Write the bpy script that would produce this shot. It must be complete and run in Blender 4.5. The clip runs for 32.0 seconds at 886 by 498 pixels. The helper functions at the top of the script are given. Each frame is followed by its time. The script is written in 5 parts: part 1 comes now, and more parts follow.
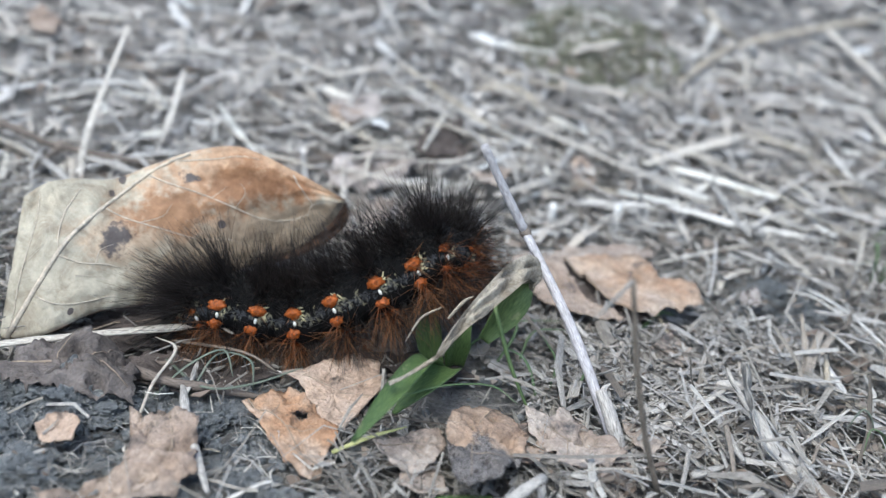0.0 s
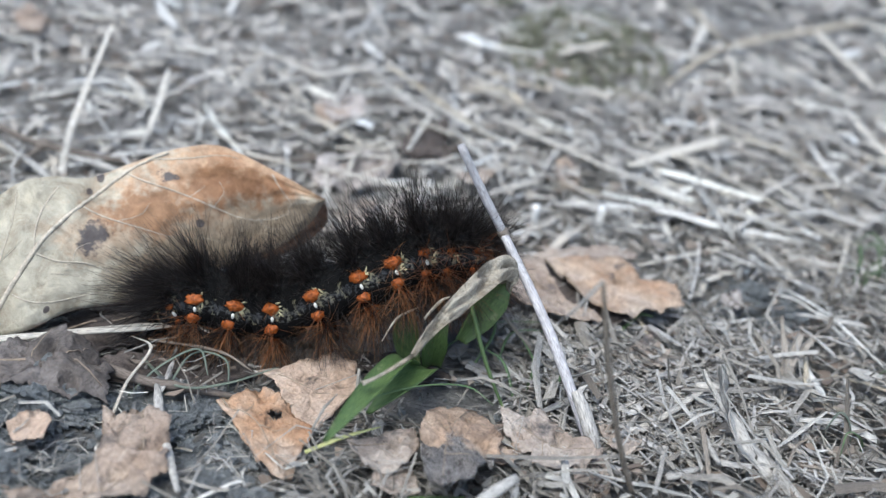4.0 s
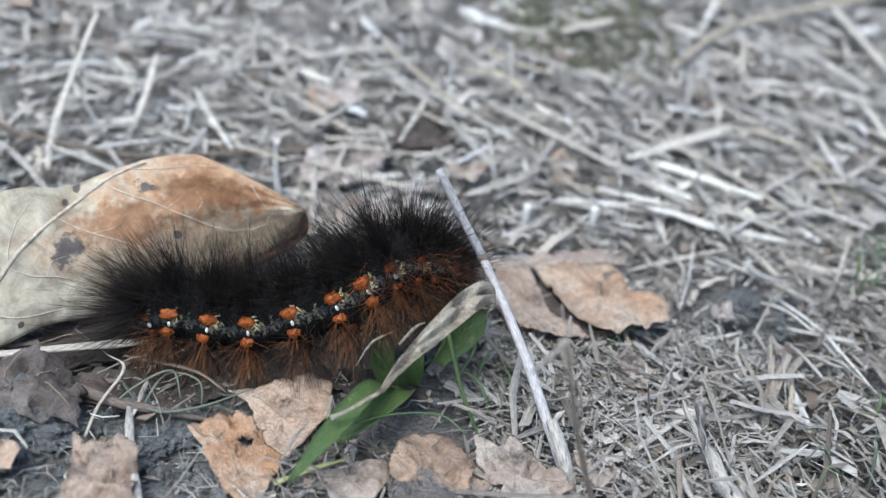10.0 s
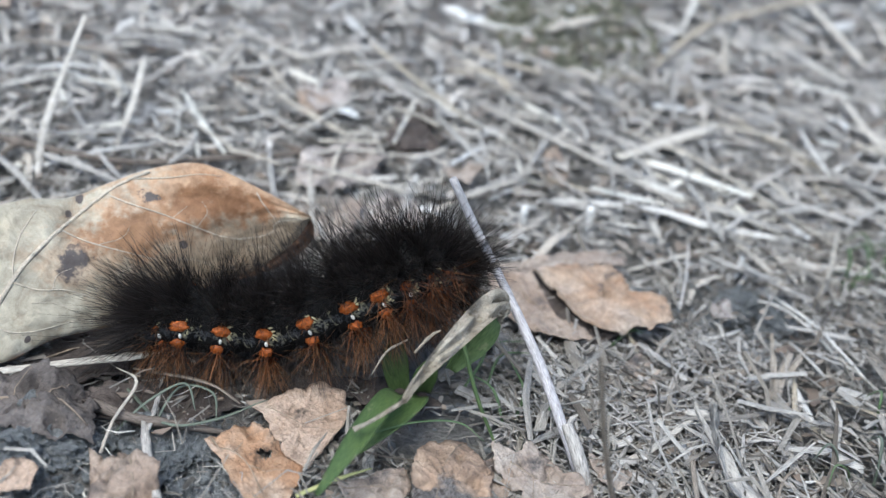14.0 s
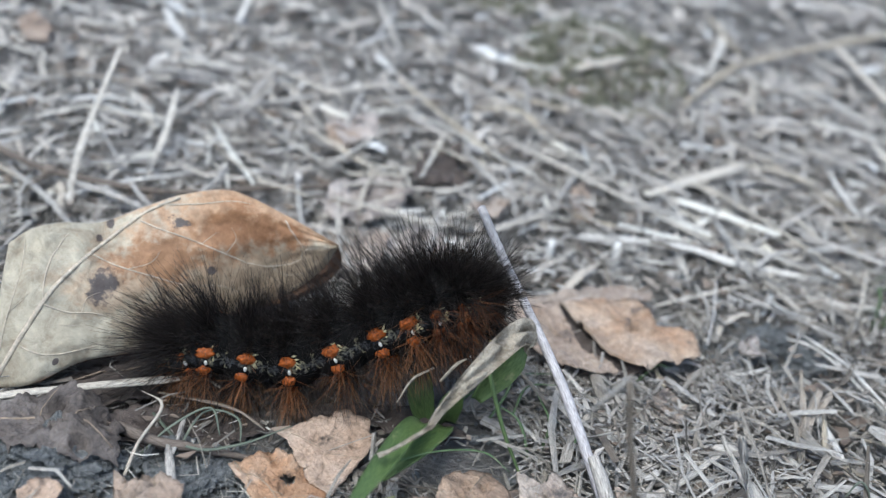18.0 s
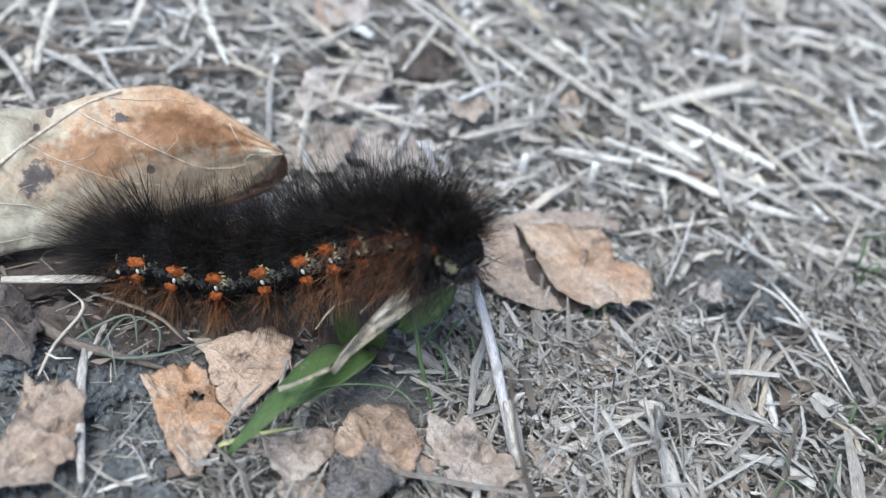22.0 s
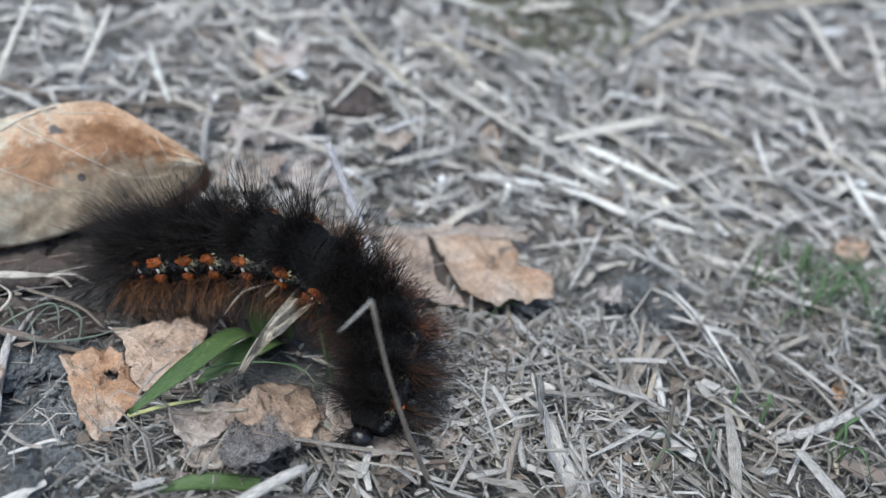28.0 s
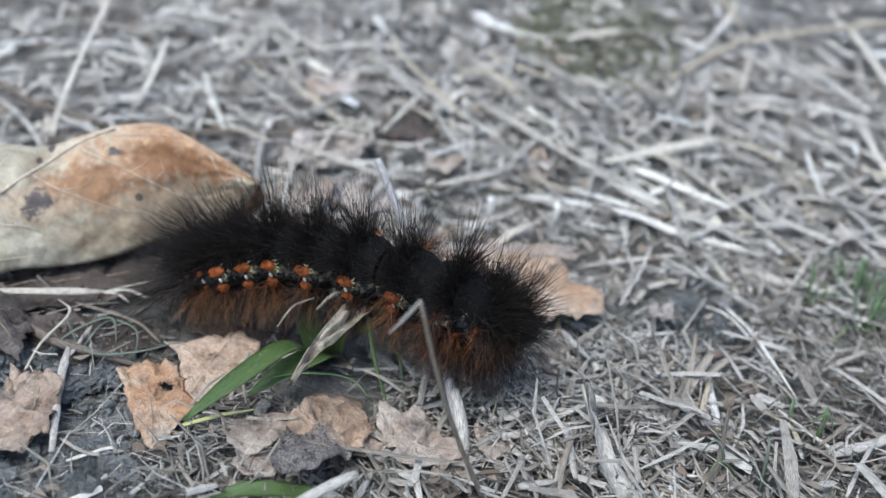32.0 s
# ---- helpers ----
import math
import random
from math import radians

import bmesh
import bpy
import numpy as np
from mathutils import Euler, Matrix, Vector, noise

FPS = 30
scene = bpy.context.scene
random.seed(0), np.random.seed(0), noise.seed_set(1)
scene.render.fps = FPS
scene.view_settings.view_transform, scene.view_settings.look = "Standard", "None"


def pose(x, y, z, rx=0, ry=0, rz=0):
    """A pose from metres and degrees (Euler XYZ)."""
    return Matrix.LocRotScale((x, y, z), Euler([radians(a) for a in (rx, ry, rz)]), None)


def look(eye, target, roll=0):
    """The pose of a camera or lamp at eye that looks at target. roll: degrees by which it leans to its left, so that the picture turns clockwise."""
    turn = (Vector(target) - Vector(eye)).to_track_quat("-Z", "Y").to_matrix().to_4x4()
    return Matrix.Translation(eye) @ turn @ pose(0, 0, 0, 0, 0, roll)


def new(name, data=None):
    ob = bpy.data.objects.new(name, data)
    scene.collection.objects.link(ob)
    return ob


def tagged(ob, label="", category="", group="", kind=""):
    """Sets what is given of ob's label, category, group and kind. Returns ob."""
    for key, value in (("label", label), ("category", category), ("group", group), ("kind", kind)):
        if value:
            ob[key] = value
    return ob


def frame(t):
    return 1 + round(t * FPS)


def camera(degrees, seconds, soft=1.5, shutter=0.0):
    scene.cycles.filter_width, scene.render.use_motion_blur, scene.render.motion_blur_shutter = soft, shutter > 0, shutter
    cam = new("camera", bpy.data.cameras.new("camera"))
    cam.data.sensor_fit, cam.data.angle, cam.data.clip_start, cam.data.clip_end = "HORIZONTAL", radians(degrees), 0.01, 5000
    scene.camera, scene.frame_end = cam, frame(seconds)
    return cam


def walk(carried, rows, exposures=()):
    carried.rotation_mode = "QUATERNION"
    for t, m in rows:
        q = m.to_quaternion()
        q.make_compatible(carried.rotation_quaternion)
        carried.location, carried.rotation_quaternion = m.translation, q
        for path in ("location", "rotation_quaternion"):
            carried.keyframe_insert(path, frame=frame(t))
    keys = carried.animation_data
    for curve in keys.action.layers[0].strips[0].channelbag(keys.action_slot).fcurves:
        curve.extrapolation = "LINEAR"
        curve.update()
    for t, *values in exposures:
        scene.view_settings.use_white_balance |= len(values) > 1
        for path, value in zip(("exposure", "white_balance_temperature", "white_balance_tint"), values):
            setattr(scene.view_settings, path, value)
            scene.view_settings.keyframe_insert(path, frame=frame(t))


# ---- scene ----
cam = camera(46.5, 32.0, 1.35)
cam.data.dof.use_dof, cam.data.dof.focus_distance, cam.data.dof.aperture_fstop = True, 0.153, 13.0
METRES, EYE, TILT, LEAN, TURN = 0.18, 0.0964, -29.17, -5.63, 0.0
ROWS = [
    (0.0, 0.0, 0.0, 0.0, 0.0, 0.0, -0.0),
    (0.5, -0.0, 0.0, -0.0001, 0.02, -0.09, 0.04),
    (1.0, -0.0001, -0.0001, -0.0003, -0.0, -0.04, 0.04),
    (1.5, -0.0002, 0.0008, -0.0004, -0.02, 0.03, 0.06),
    (2.0, -0.0003, 0.0011, -0.0006, 0.09, 0.14, 0.14),
    (2.5, -0.0003, 0.0008, -0.0007, 0.11, 0.21, 0.02),
    (3.0, -0.0003, 0.0016, -0.0006, -0.07, 0.2, -0.2),
    (3.5, -0.0, 0.0017, -0.0006, -0.58, 0.22, -0.16),
    (5.5, 0.124, 0.0024, -0.0041, 4.45, -0.27, -1.62),
    (6.0, 0.1242, -0.0046, -0.0019, 5.38, -0.28, -2.04),
    (6.5, 0.135, 0.0033, -0.0145, 6.52, -0.6, -1.98),
    (7.0, 0.1273, 0.0438, -0.0443, 5.77, -0.08, -1.53),
    (7.5, 0.1204, 0.0454, -0.0467, 5.13, 1.82, -1.23),
    (8.0, 0.1187, 0.0461, -0.0538, 5.09, 2.73, -1.14),
    (8.5, 0.1222, 0.0281, -0.0366, 4.96, 2.2, -1.25),
    (9.0, 0.0983, 0.0257, -0.0143, 3.53, 1.0, -0.75),
    (9.5, 0.0824, 0.0289, 0.0121, 2.2, -0.2, -0.68),
    (10.0, 0.0588, 0.0243, 0.081, 1.47, -4.15, -1.07),
    (10.5, 0.0575, 0.0223, 0.0954, 1.52, -5.22, -1.84),
    (11.0, 0.056, 0.0207, 0.0981, 1.05, -5.1, -2.27),
    (11.5, 0.0036, 0.0324, 0.0937, -1.68, -6.34, -2.07),
    (12.0, -0.0381, 0.0301, 0.1025, -4.58, -5.44, -1.06),
    (12.5, -0.0271, 0.0343, 0.1, -4.07, -5.23, -0.82),
    (13.0, -0.0136, 0.0309, 0.1021, -3.14, -5.37, -0.49),
    (13.5, -0.0041, 0.026, 0.1033, -2.17, -5.3, -0.25),
    (14.0, 0.007, 0.0236, 0.0987, -1.32, -4.91, -0.46),
    (14.5, 0.0112, 0.0249, 0.0948, -0.75, -3.99, -0.89),
    (15.0, 0.0111, 0.0174, 0.0995, 0.18, -2.95, -0.97),
    (15.5, 0.0062, 0.0123, 0.0958, 0.36, -2.22, -1.13),
    (17.5, 0.0059, 0.008, 0.0915, 0.81, -1.65, -1.04),
    (18.0, 0.0034, 0.0219, 0.0823, -0.0, -2.25, -1.24),
    (18.5, 0.0251, 0.0346, 0.0834, 1.31, -3.4, -1.65),
    (19.0, 0.033, 0.0535, 0.1212, 2.24, -6.24, -2.43),
    (19.5, 0.0552, 0.0648, 0.1456, 2.85, -11.06, -3.3),
    (20.0, 0.0855, 0.0622, 0.1678, 3.89, -11.95, -4.6),
    (20.5, 0.1034, 0.0703, 0.1714, 4.43, -13.08, -5.87),
    (21.0, 0.1075, 0.0696, 0.172, 4.51, -12.82, -6.07),
    (21.5, 0.1088, 0.0683, 0.1695, 4.55, -12.13, -6.04),
    (22.0, 0.109, 0.0704, 0.1695, 4.57, -12.13, -6.05),
    (22.5, 0.1097, 0.0711, 0.1703, 4.41, -12.05, -6.14),
    (23.0, 0.1156, 0.0691, 0.1679, 4.45, -11.73, -6.22),
    (23.5, 0.1215, 0.0643, 0.1652, 3.78, -11.45, -6.41),
    (24.0, 0.131, 0.0616, 0.1605, 3.13, -11.53, -6.29),
    (24.5, 0.1364, 0.0571, 0.1583, 3.12, -11.29, -6.22),
    (25.0, 0.1427, 0.0547, 0.1544, 2.19, -11.25, -6.1),
    (25.5, 0.1509, 0.0497, 0.1525, 1.62, -10.99, -6.05),
    (27.5, 0.2032, -0.0004, 0.0957, 3.3, -5.91, -5.54),
    (28.0, 0.2126, -0.0043, 0.0864, 4.63, -5.84, -5.44),
    (28.5, 0.2061, -0.0109, 0.0745, 5.27, -5.72, -5.83),
    (29.0, 0.2074, -0.0146, 0.0694, 5.16, -5.25, -6.14),
    (29.5, 0.2021, -0.02, 0.0674, 5.27, -3.56, -6.37),
    (30.0, 0.2042, -0.035, 0.0666, 5.42, -2.47, -6.53),
    (30.5, 0.2069, -0.03, 0.0645, 5.83, -1.45, -6.4),
    (31.0, 0.2127, -0.0251, 0.0575, 5.9, -1.93, -5.94),
    (31.5, 0.2225, -0.0209, 0.0526, 7.15, -3.27, -5.07),
    (32.0, 0.2192, -0.0123, 0.0558, 7.52, -3.39, -4.76),
]
EXPOSURES = [(t, e, 5850, 4) for t, e in ((0.0, 0.72), (3.5, 0.72), (6.0, 0.60), (8.0, 0.70), (10.0, 0.66), (13.0, 0.69), (15.0, 0.58), (17.6, 0.55), (19.0, 0.60), (20.2, 0.88), (22.0, 0.78), (25.0, 0.77), (28.0, 0.54), (29.0, 0.58), (30.0, 0.54), (31.0, 0.43), (32.0, 0.62))]
walk(cam, [(t, pose(0, 0, EYE, TILT, LEAN, TURN) @ pose(METRES * x, METRES * y, METRES * z, 90 + pitch, roll, yaw)) for t, x, y, z, yaw, pitch, roll in ROWS],
     exposures=EXPOSURES)

# ---- light: a bright overcast sky, weak wide sun from high on the left before the caterpillar
MM = 0.001
world = bpy.data.worlds.new("overcast_sky")
scene.world = world
world.use_nodes = True
wn = world.node_tree.nodes
sky = wn.new("ShaderNodeTexSky")
sky.sky_type, sky.sun_disc = "NISHITA", False
sky.sun_elevation, sky.sun_rotation = radians(67), radians(-140)
sky.dust_density, sky.air_density, sky.ozone_density = 4.0, 1.0, 1.0
wn["Background"].inputs["Strength"].default_value = 0.13
world.node_tree.links.new(sky.outputs[0], wn["Background"].inputs["Color"])
sun_data = bpy.data.lights.new("sun", "SUN")
sun_data.energy, sun_data.angle, sun_data.color = 1.3, radians(40), (1.0, 0.96, 0.9)
sun = new("sun", sun_data)
sun.matrix_world = look((-0.5, -0.6, 1.9), (0, 0, 0))


# ---- materials
def shader(name, rough=0.8, spec=0.25):
    m = bpy.data.materials.new(name)
    m.use_nodes = True
    b = m.node_tree.nodes["Principled BSDF"]
    b.inputs["Roughness"].default_value = rough
    b.inputs["Specular IOR Level"].default_value = spec
    return m, m.node_tree, b


def node(tree, kind, **inputs):
    n = tree.nodes.new(kind)
    for key, value in inputs.items():
        n.inputs[key].default_value = value
    return n


def noise_at(tree, coord, scale, detail=4.0, rough=0.6, distort=0.0):
    n = node(tree, "ShaderNodeTexNoise", Scale=scale, Detail=detail, Roughness=rough, Distortion=distort)
    if coord is not None:
        tree.links.new(coord, n.inputs["Vector"])
    return n.outputs["Fac"]


def ramp(tree, fac, *stops):
    r = tree.nodes.new("ShaderNodeValToRGB")
    e = r.color_ramp.elements
    while len(e) < len(stops):
        e.new(0.5)
    for el, (at, col) in zip(e, stops):
        el.position, el.color = at, (*col, 1)
    tree.links.new(fac, r.inputs["Fac"])
    return r.outputs["Color"]


def blend(tree, fac, a, b, how="MIX"):
    n = tree.nodes.new("ShaderNodeMix")
    n.data_type, n.blend_type = "RGBA", how
    for value, slot in ((fac, 0), (a, 6), (b, 7)):
        if isinstance(value, bpy.types.NodeSocket):
            tree.links.new(value, n.inputs[slot])
        else:
            n.inputs[slot].default_value = value if slot == 0 else (*value, 1)
    return n.outputs[2]


def bump(tree, bsdf, fac, strength, distance):
    n = node(tree, "ShaderNodeBump", Strength=strength, Distance=distance)
    tree.links.new(fac, n.inputs["Height"])
    tree.links.new(n.outputs[0], bsdf.inputs["Normal"])


def coords(tree, which, scale=(1, 1, 1), at=(0, 0, 0)):
    c = tree.nodes.new("ShaderNodeTexCoord")
    m = tree.nodes.new("ShaderNodeMapping")
    m.inputs["Scale"].default_value, m.inputs["Location"].default_value = scale, at
    tree.links.new(c.outputs[which], m.inputs["Vector"])
    return m.outputs[0]


def math_node(tree, op, a, b=0.0, clamp=False):
    n = tree.nodes.new("ShaderNodeMath")
    n.operation, n.use_clamp = op, clamp
    for i, v in enumerate((a, b)):
        if isinstance(v, bpy.types.NodeSocket):
            tree.links.new(v, n.inputs[i])
        else:
            n.inputs[i].default_value = v
    return n.outputs[0]


def soil_material(name, dark, light):
    m, t, b = shader(name, 0.95, 0.12)
    at = coords(t, "Object")
    coarse = noise_at(t, at, 90, 6, 0.65)
    fine = noise_at(t, at, 1100, 5, 0.7)
    col = ramp(t, coarse, (0.3, dark), (0.52, [0.5 * (p + q) for p, q in zip(dark, light)]), (0.72, light))
    col = blend(t, 0.55, col, ramp(t, fine, (0.3, (0.25, 0.24, 0.23)), (0.7, (0.85, 0.84, 0.82))), "OVERLAY")
    t.links.new(col, b.inputs["Base Color"])
    mid = noise_at(t, at, 380, 5, 0.7)
    bump(t, b, math_node(t, "ADD", math_node(t, "ADD", coarse, mid), fine), 1.0, 0.003)
    return m


def straw_material(name, tones, per="object", gloss=0.55):
    """Weathered straw: long fibre streaks along v, darker bites and grey bloom; tone varies piece by piece."""
    m, t, b = shader(name, gloss, 0.35)
    if per == "object":
        pick = t.nodes.new("ShaderNodeObjectInfo").outputs["Random"]
    else:
        pick = t.nodes.new("ShaderNodeNewGeometry").outputs["Random Per Island"]
    step = 1.0 / max(1, len(tones) - 1)
    tone = ramp(t, pick, *[(i * step, c) for i, c in enumerate(tones)])
    fibre = noise_at(t, coords(t, "UV", (9, 0.25, 1)), 3.0, 4, 0.65)
    blot = noise_at(t, coords(t, "Object"), 260, 4, 0.6)
    col = blend(t, 0.8, tone, ramp(t, fibre, (0.32, (0.16, 0.14, 0.12)), (0.5, (0.5, 0.5, 0.5)), (0.7, (0.82, 0.81, 0.79))), "OVERLAY")
    col = blend(t, ramp(t, blot, (0.52, (0, 0, 0)), (0.75, (0.55, 0.55, 0.55))), col, (0.11, 0.095, 0.08))
    t.links.new(col, b.inputs["Base Color"])
    bump(t, b, fibre, 0.5, 0.0002)
    return m


def leaf_material(name, pale, mid, dark, stain=0.35, scale=1.0, stain_colour=(0.05, 0.042, 0.038), gloss=0.6, drift=0.0):
    """Dry leaf: blotched tan to brown, fine crinkle, dark decay stains with ragged edges."""
    m, t, b = shader(name, gloss, 0.3)
    at = coords(t, "Object")
    big = noise_at(t, at, 75 * scale, 4, 0.6, 0.6)
    fine = noise_at(t, at, 620 * scale, 5, 0.7)
    net = t.nodes.new("ShaderNodeTexVoronoi")
    net.feature = "DISTANCE_TO_EDGE"
    net.inputs["Scale"].default_value = 560 * scale
    t.links.new(at, net.inputs["Vector"])
    col = ramp(t, big, (0.3, dark), (0.47, mid), (0.68, pale))
    grit = noise_at(t, at, 1700 * scale, 4, 0.75)
    mott = noise_at(t, at, 230 * scale, 5, 0.7, 0.8)
    col = blend(t, 0.6, col, ramp(t, fine, (0.28, (0.27, 0.255, 0.24)), (0.72, (0.74, 0.74, 0.74))), "OVERLAY")
    col = blend(t, 0.7, col, ramp(t, mott, (0.32, (0.33, 0.31, 0.29)), (0.5, (0.5, 0.5, 0.5)), (0.7, (0.67, 0.67, 0.67))), "OVERLAY")
    col = blend(t, 0.3, col, ramp(t, grit, (0.3, (0.25, 0.24, 0.23)), (0.7, (0.75, 0.75, 0.75))), "OVERLAY")
    col = blend(t, 0.25, col, ramp(t, net.outputs["Distance"], (0.0, (0.75, 0.72, 0.68)), (0.12, (0.5, 0.5, 0.5))), "OVERLAY")
    split = t.nodes.new("ShaderNodeTexVoronoi")
    split.feature = "DISTANCE_TO_EDGE"
    split.inputs["Scale"].default_value = 170 * scale
    warp = t.nodes.new("ShaderNodeVectorMath")
    warp.operation = "MULTIPLY_ADD"
    n2 = node(t, "ShaderNodeTexNoise", Scale=260.0 * scale, Detail=3.0)
    t.links.new(at, n2.inputs["Vector"])
    t.links.new(n2.outputs["Color"], warp.inputs[0])
    warp.inputs[1].default_value = (0.014, 0.014, 0.014)
    t.links.new(at, warp.inputs[2])
    t.links.new(warp.outputs[0], split.inputs["Vector"])
    col = blend(t, ramp(t, split.outputs["Distance"], (0.0, (0.4, 0.4, 0.4)), (0.03, (0, 0, 0))), col, [0.45 * c for c in dark])
    spot = noise_at(t, coords(t, "Object", (1, 1, 1), (0.31, 0.2, 0.1)), 120 * scale, 5, 0.65)
    if drift:
        sep = t.nodes.new("ShaderNodeSeparateXYZ")
        t.links.new(at, sep.inputs[0])
        spot = math_node(t, "ADD", math_node(t, "ADD", spot, 0.035), math_node(t, "MULTIPLY", sep.outputs[1], -drift))
        web = noise_at(t, at, 900, 4, 0.7, 2.5)
        stain_colour = ramp(t, web, (0.44, stain_colour), (0.5, (0.36, 0.35, 0.345)), (0.56, stain_colour))
    col = blend(t, ramp(t, spot, (0.62 - 0.2 * stain, (0, 0, 0)), (0.72 - 0.2 * stain, (0.92, 0.92, 0.92))), col, stain_colour)
    t.links.new(col, b.inputs["Base Color"])
    b.inputs["Subsurface Weight"].default_value = 0.0
    bump(t, b, math_node(t, "ADD", math_node(t, "ADD", fine, mott), math_node(t, "MULTIPLY", big, 2.0)), 0.85, 0.0009)
    return m


def plain_material(name, colour, rough=0.5, vary=0.35, scale=900, spec=0.4):
    m, t, b = shader(name, rough, spec)
    n = noise_at(t, coords(t, "Object"), scale, 4, 0.6)
    lo, hi = [c * (1 - vary) for c in colour], [min(1, c * (1 + vary)) for c in colour]
    t.links.new(ramp(t, n, (0.3, lo), (0.7, hi)), b.inputs["Base Color"])
    bump(t, b, n, 0.3, 0.0002)
    return m


def hair_material(name, root, tip, gloss=0.35):
    """Bristle: colour changes from root to tip along v."""
    m, t, b = shader(name, gloss, 0.3)
    c = t.nodes.new("ShaderNodeTexCoord")
    sep = t.nodes.new("ShaderNodeSeparateXYZ")
    t.links.new(c.outputs["UV"], sep.inputs[0])
    col = ramp(t, sep.outputs["Y"], (0.0, root), (0.95, tip))
    pick = t.nodes.new("ShaderNodeNewGeometry").outputs["Random Per Island"]
    col = blend(t, 0.5, col, ramp(t, pick, (0.0, (0.3, 0.3, 0.3)), (1.0, (0.68, 0.68, 0.68))), "OVERLAY")
    t.links.new(col, b.inputs["Base Color"])
    return m


def body_material():
    """Velvet black skin with cream mottling that clusters low on the flanks."""
    m, t, b = shader("caterpillar_skin", 0.8, 0.15)
    at = coords(t, "Object")
    patch = noise_at(t, at, 420, 3, 0.5)
    fleck = noise_at(t, at, 1500, 4, 0.7, 0.8)
    sep = t.nodes.new("ShaderNodeSeparateXYZ")
    t.links.new(t.nodes.new("ShaderNodeTexCoord").outputs["Object"], sep.inputs[0])
    flank = math_node(t, "SUBTRACT", 1.0, math_node(t, "MULTIPLY", math_node(t, "ABSOLUTE", math_node(t, "ADD", sep.outputs[2], -0.0006)), 260.0), True)
    mask = ramp(t, math_node(t, "MULTIPLY", math_node(t, "MULTIPLY", patch, fleck), flank), (0.24, (0, 0, 0)), (0.275, (1, 1, 1)))
    t.links.new(blend(t, mask, ramp(t, math_node(t, "MULTIPLY", fleck, flank), (0.42, (0.006, 0.006, 0.006)), (0.5, (0.07, 0.073, 0.08)), (0.56, (0.006, 0.006, 0.006))), ramp(t, patch, (0.4, (0.08, 0.083, 0.085)), (0.68, (0.24, 0.22, 0.14)))), b.inputs["Base Color"])
    bump(t, b, fleck, 0.7, 0.0004)
    return m


def green_material(name, deep, light, dry):
    m, t, b = shader(name, 0.42, 0.45)
    stripe = noise_at(t, coords(t, "UV", (14, 0.4, 1)), 2.0, 3, 0.5)
    blot = noise_at(t, coords(t, "Object"), 210, 4, 0.6)
    col = ramp(t, stripe, (0.3, deep), (0.7, light))
    col = blend(t, ramp(t, blot, (0.6, (0, 0, 0)), (0.72, (0.75, 0.75, 0.75))), col, dry)
    t.links.new(col, b.inputs["Base Color"])
    bump(t, b, stripe, 0.35, 0.0003)
    return m


SOIL = soil_material("grey_soil", (0.19, 0.186, 0.178), (0.41, 0.40, 0.385))
BARE = soil_material("bare_soil", (0.175, 0.188, 0.193), (0.43, 0.45, 0.46))
CLOD = soil_material("dark_soil", (0.20, 0.215, 0.222), (0.44, 0.465, 0.48))
STRAW = {
    "pale": straw_material("pale_straw", ((0.448, 0.420, 0.370), (0.582, 0.554, 0.504), (0.504, 0.465, 0.392))),
    "white": straw_material("bleached_straw", ((0.626, 0.610, 0.572), (0.713, 0.697, 0.659))),
    "tan": straw_material("tan_straw", ((0.403, 0.358, 0.280), (0.493, 0.437, 0.336))),
    "grey": straw_material("grey_straw", ((0.374, 0.363, 0.341), (0.484, 0.462, 0.429))),
    "worn": straw_material("worn_straw", ((0.27, 0.24, 0.205), (0.38, 0.345, 0.30))),
    "brown": straw_material("brown_stem", ((0.245, 0.21, 0.17), (0.30, 0.26, 0.215))),
}
LITTER = straw_material("straw_litter", ((0.437, 0.408, 0.366), (0.616, 0.589, 0.547), (0.506, 0.464, 0.402), (0.724, 0.698, 0.664), (0.538, 0.494, 0.428), (0.764, 0.784, 0.787), (0.420, 0.407, 0.388)), "island", 0.7)
CHIP = straw_material("fine_chaff", ((0.393, 0.378, 0.363), (0.486, 0.472, 0.450), (0.613, 0.600, 0.564), (0.404, 0.362, 0.322), (0.543, 0.531, 0.507), (0.740, 0.726, 0.691)), "island", 0.75)
PALECHAFF = straw_material("pale_chaff", ((0.26, 0.25, 0.24), (0.48, 0.465, 0.44), (0.36, 0.33, 0.29), (0.60, 0.585, 0.56)), "island", 0.75)
BRIGHT = straw_material("bright_straw", ((0.585, 0.565, 0.508), (0.772, 0.753, 0.693), (0.655, 0.623, 0.544), (0.788, 0.800, 0.763)), "island", 0.6)
NEARLITTER = straw_material("chopped_straw", ((0.06, 0.054, 0.047), (0.20, 0.188, 0.168), (0.33, 0.317, 0.29), (0.085, 0.073, 0.061), (0.24, 0.225, 0.20), (0.52, 0.505, 0.475)), "island", 0.75)
CHIPS = straw_material("flat_chip", ((0.085, 0.071, 0.058), (0.27, 0.246, 0.21), (0.40, 0.382, 0.345), (0.14, 0.122, 0.103), (0.53, 0.515, 0.48), (0.31, 0.298, 0.274)), "island", 0.7)
FLAKE = straw_material("leaf_flake", ((0.11, 0.085, 0.07), (0.24, 0.19, 0.15), (0.33, 0.28, 0.23), (0.17, 0.13, 0.10), (0.38, 0.34, 0.30)), "island", 0.75)
RUST = leaf_material("rust_leaf", (0.50, 0.415, 0.34), (0.43, 0.275, 0.172), (0.33, 0.172, 0.09), 0.12)
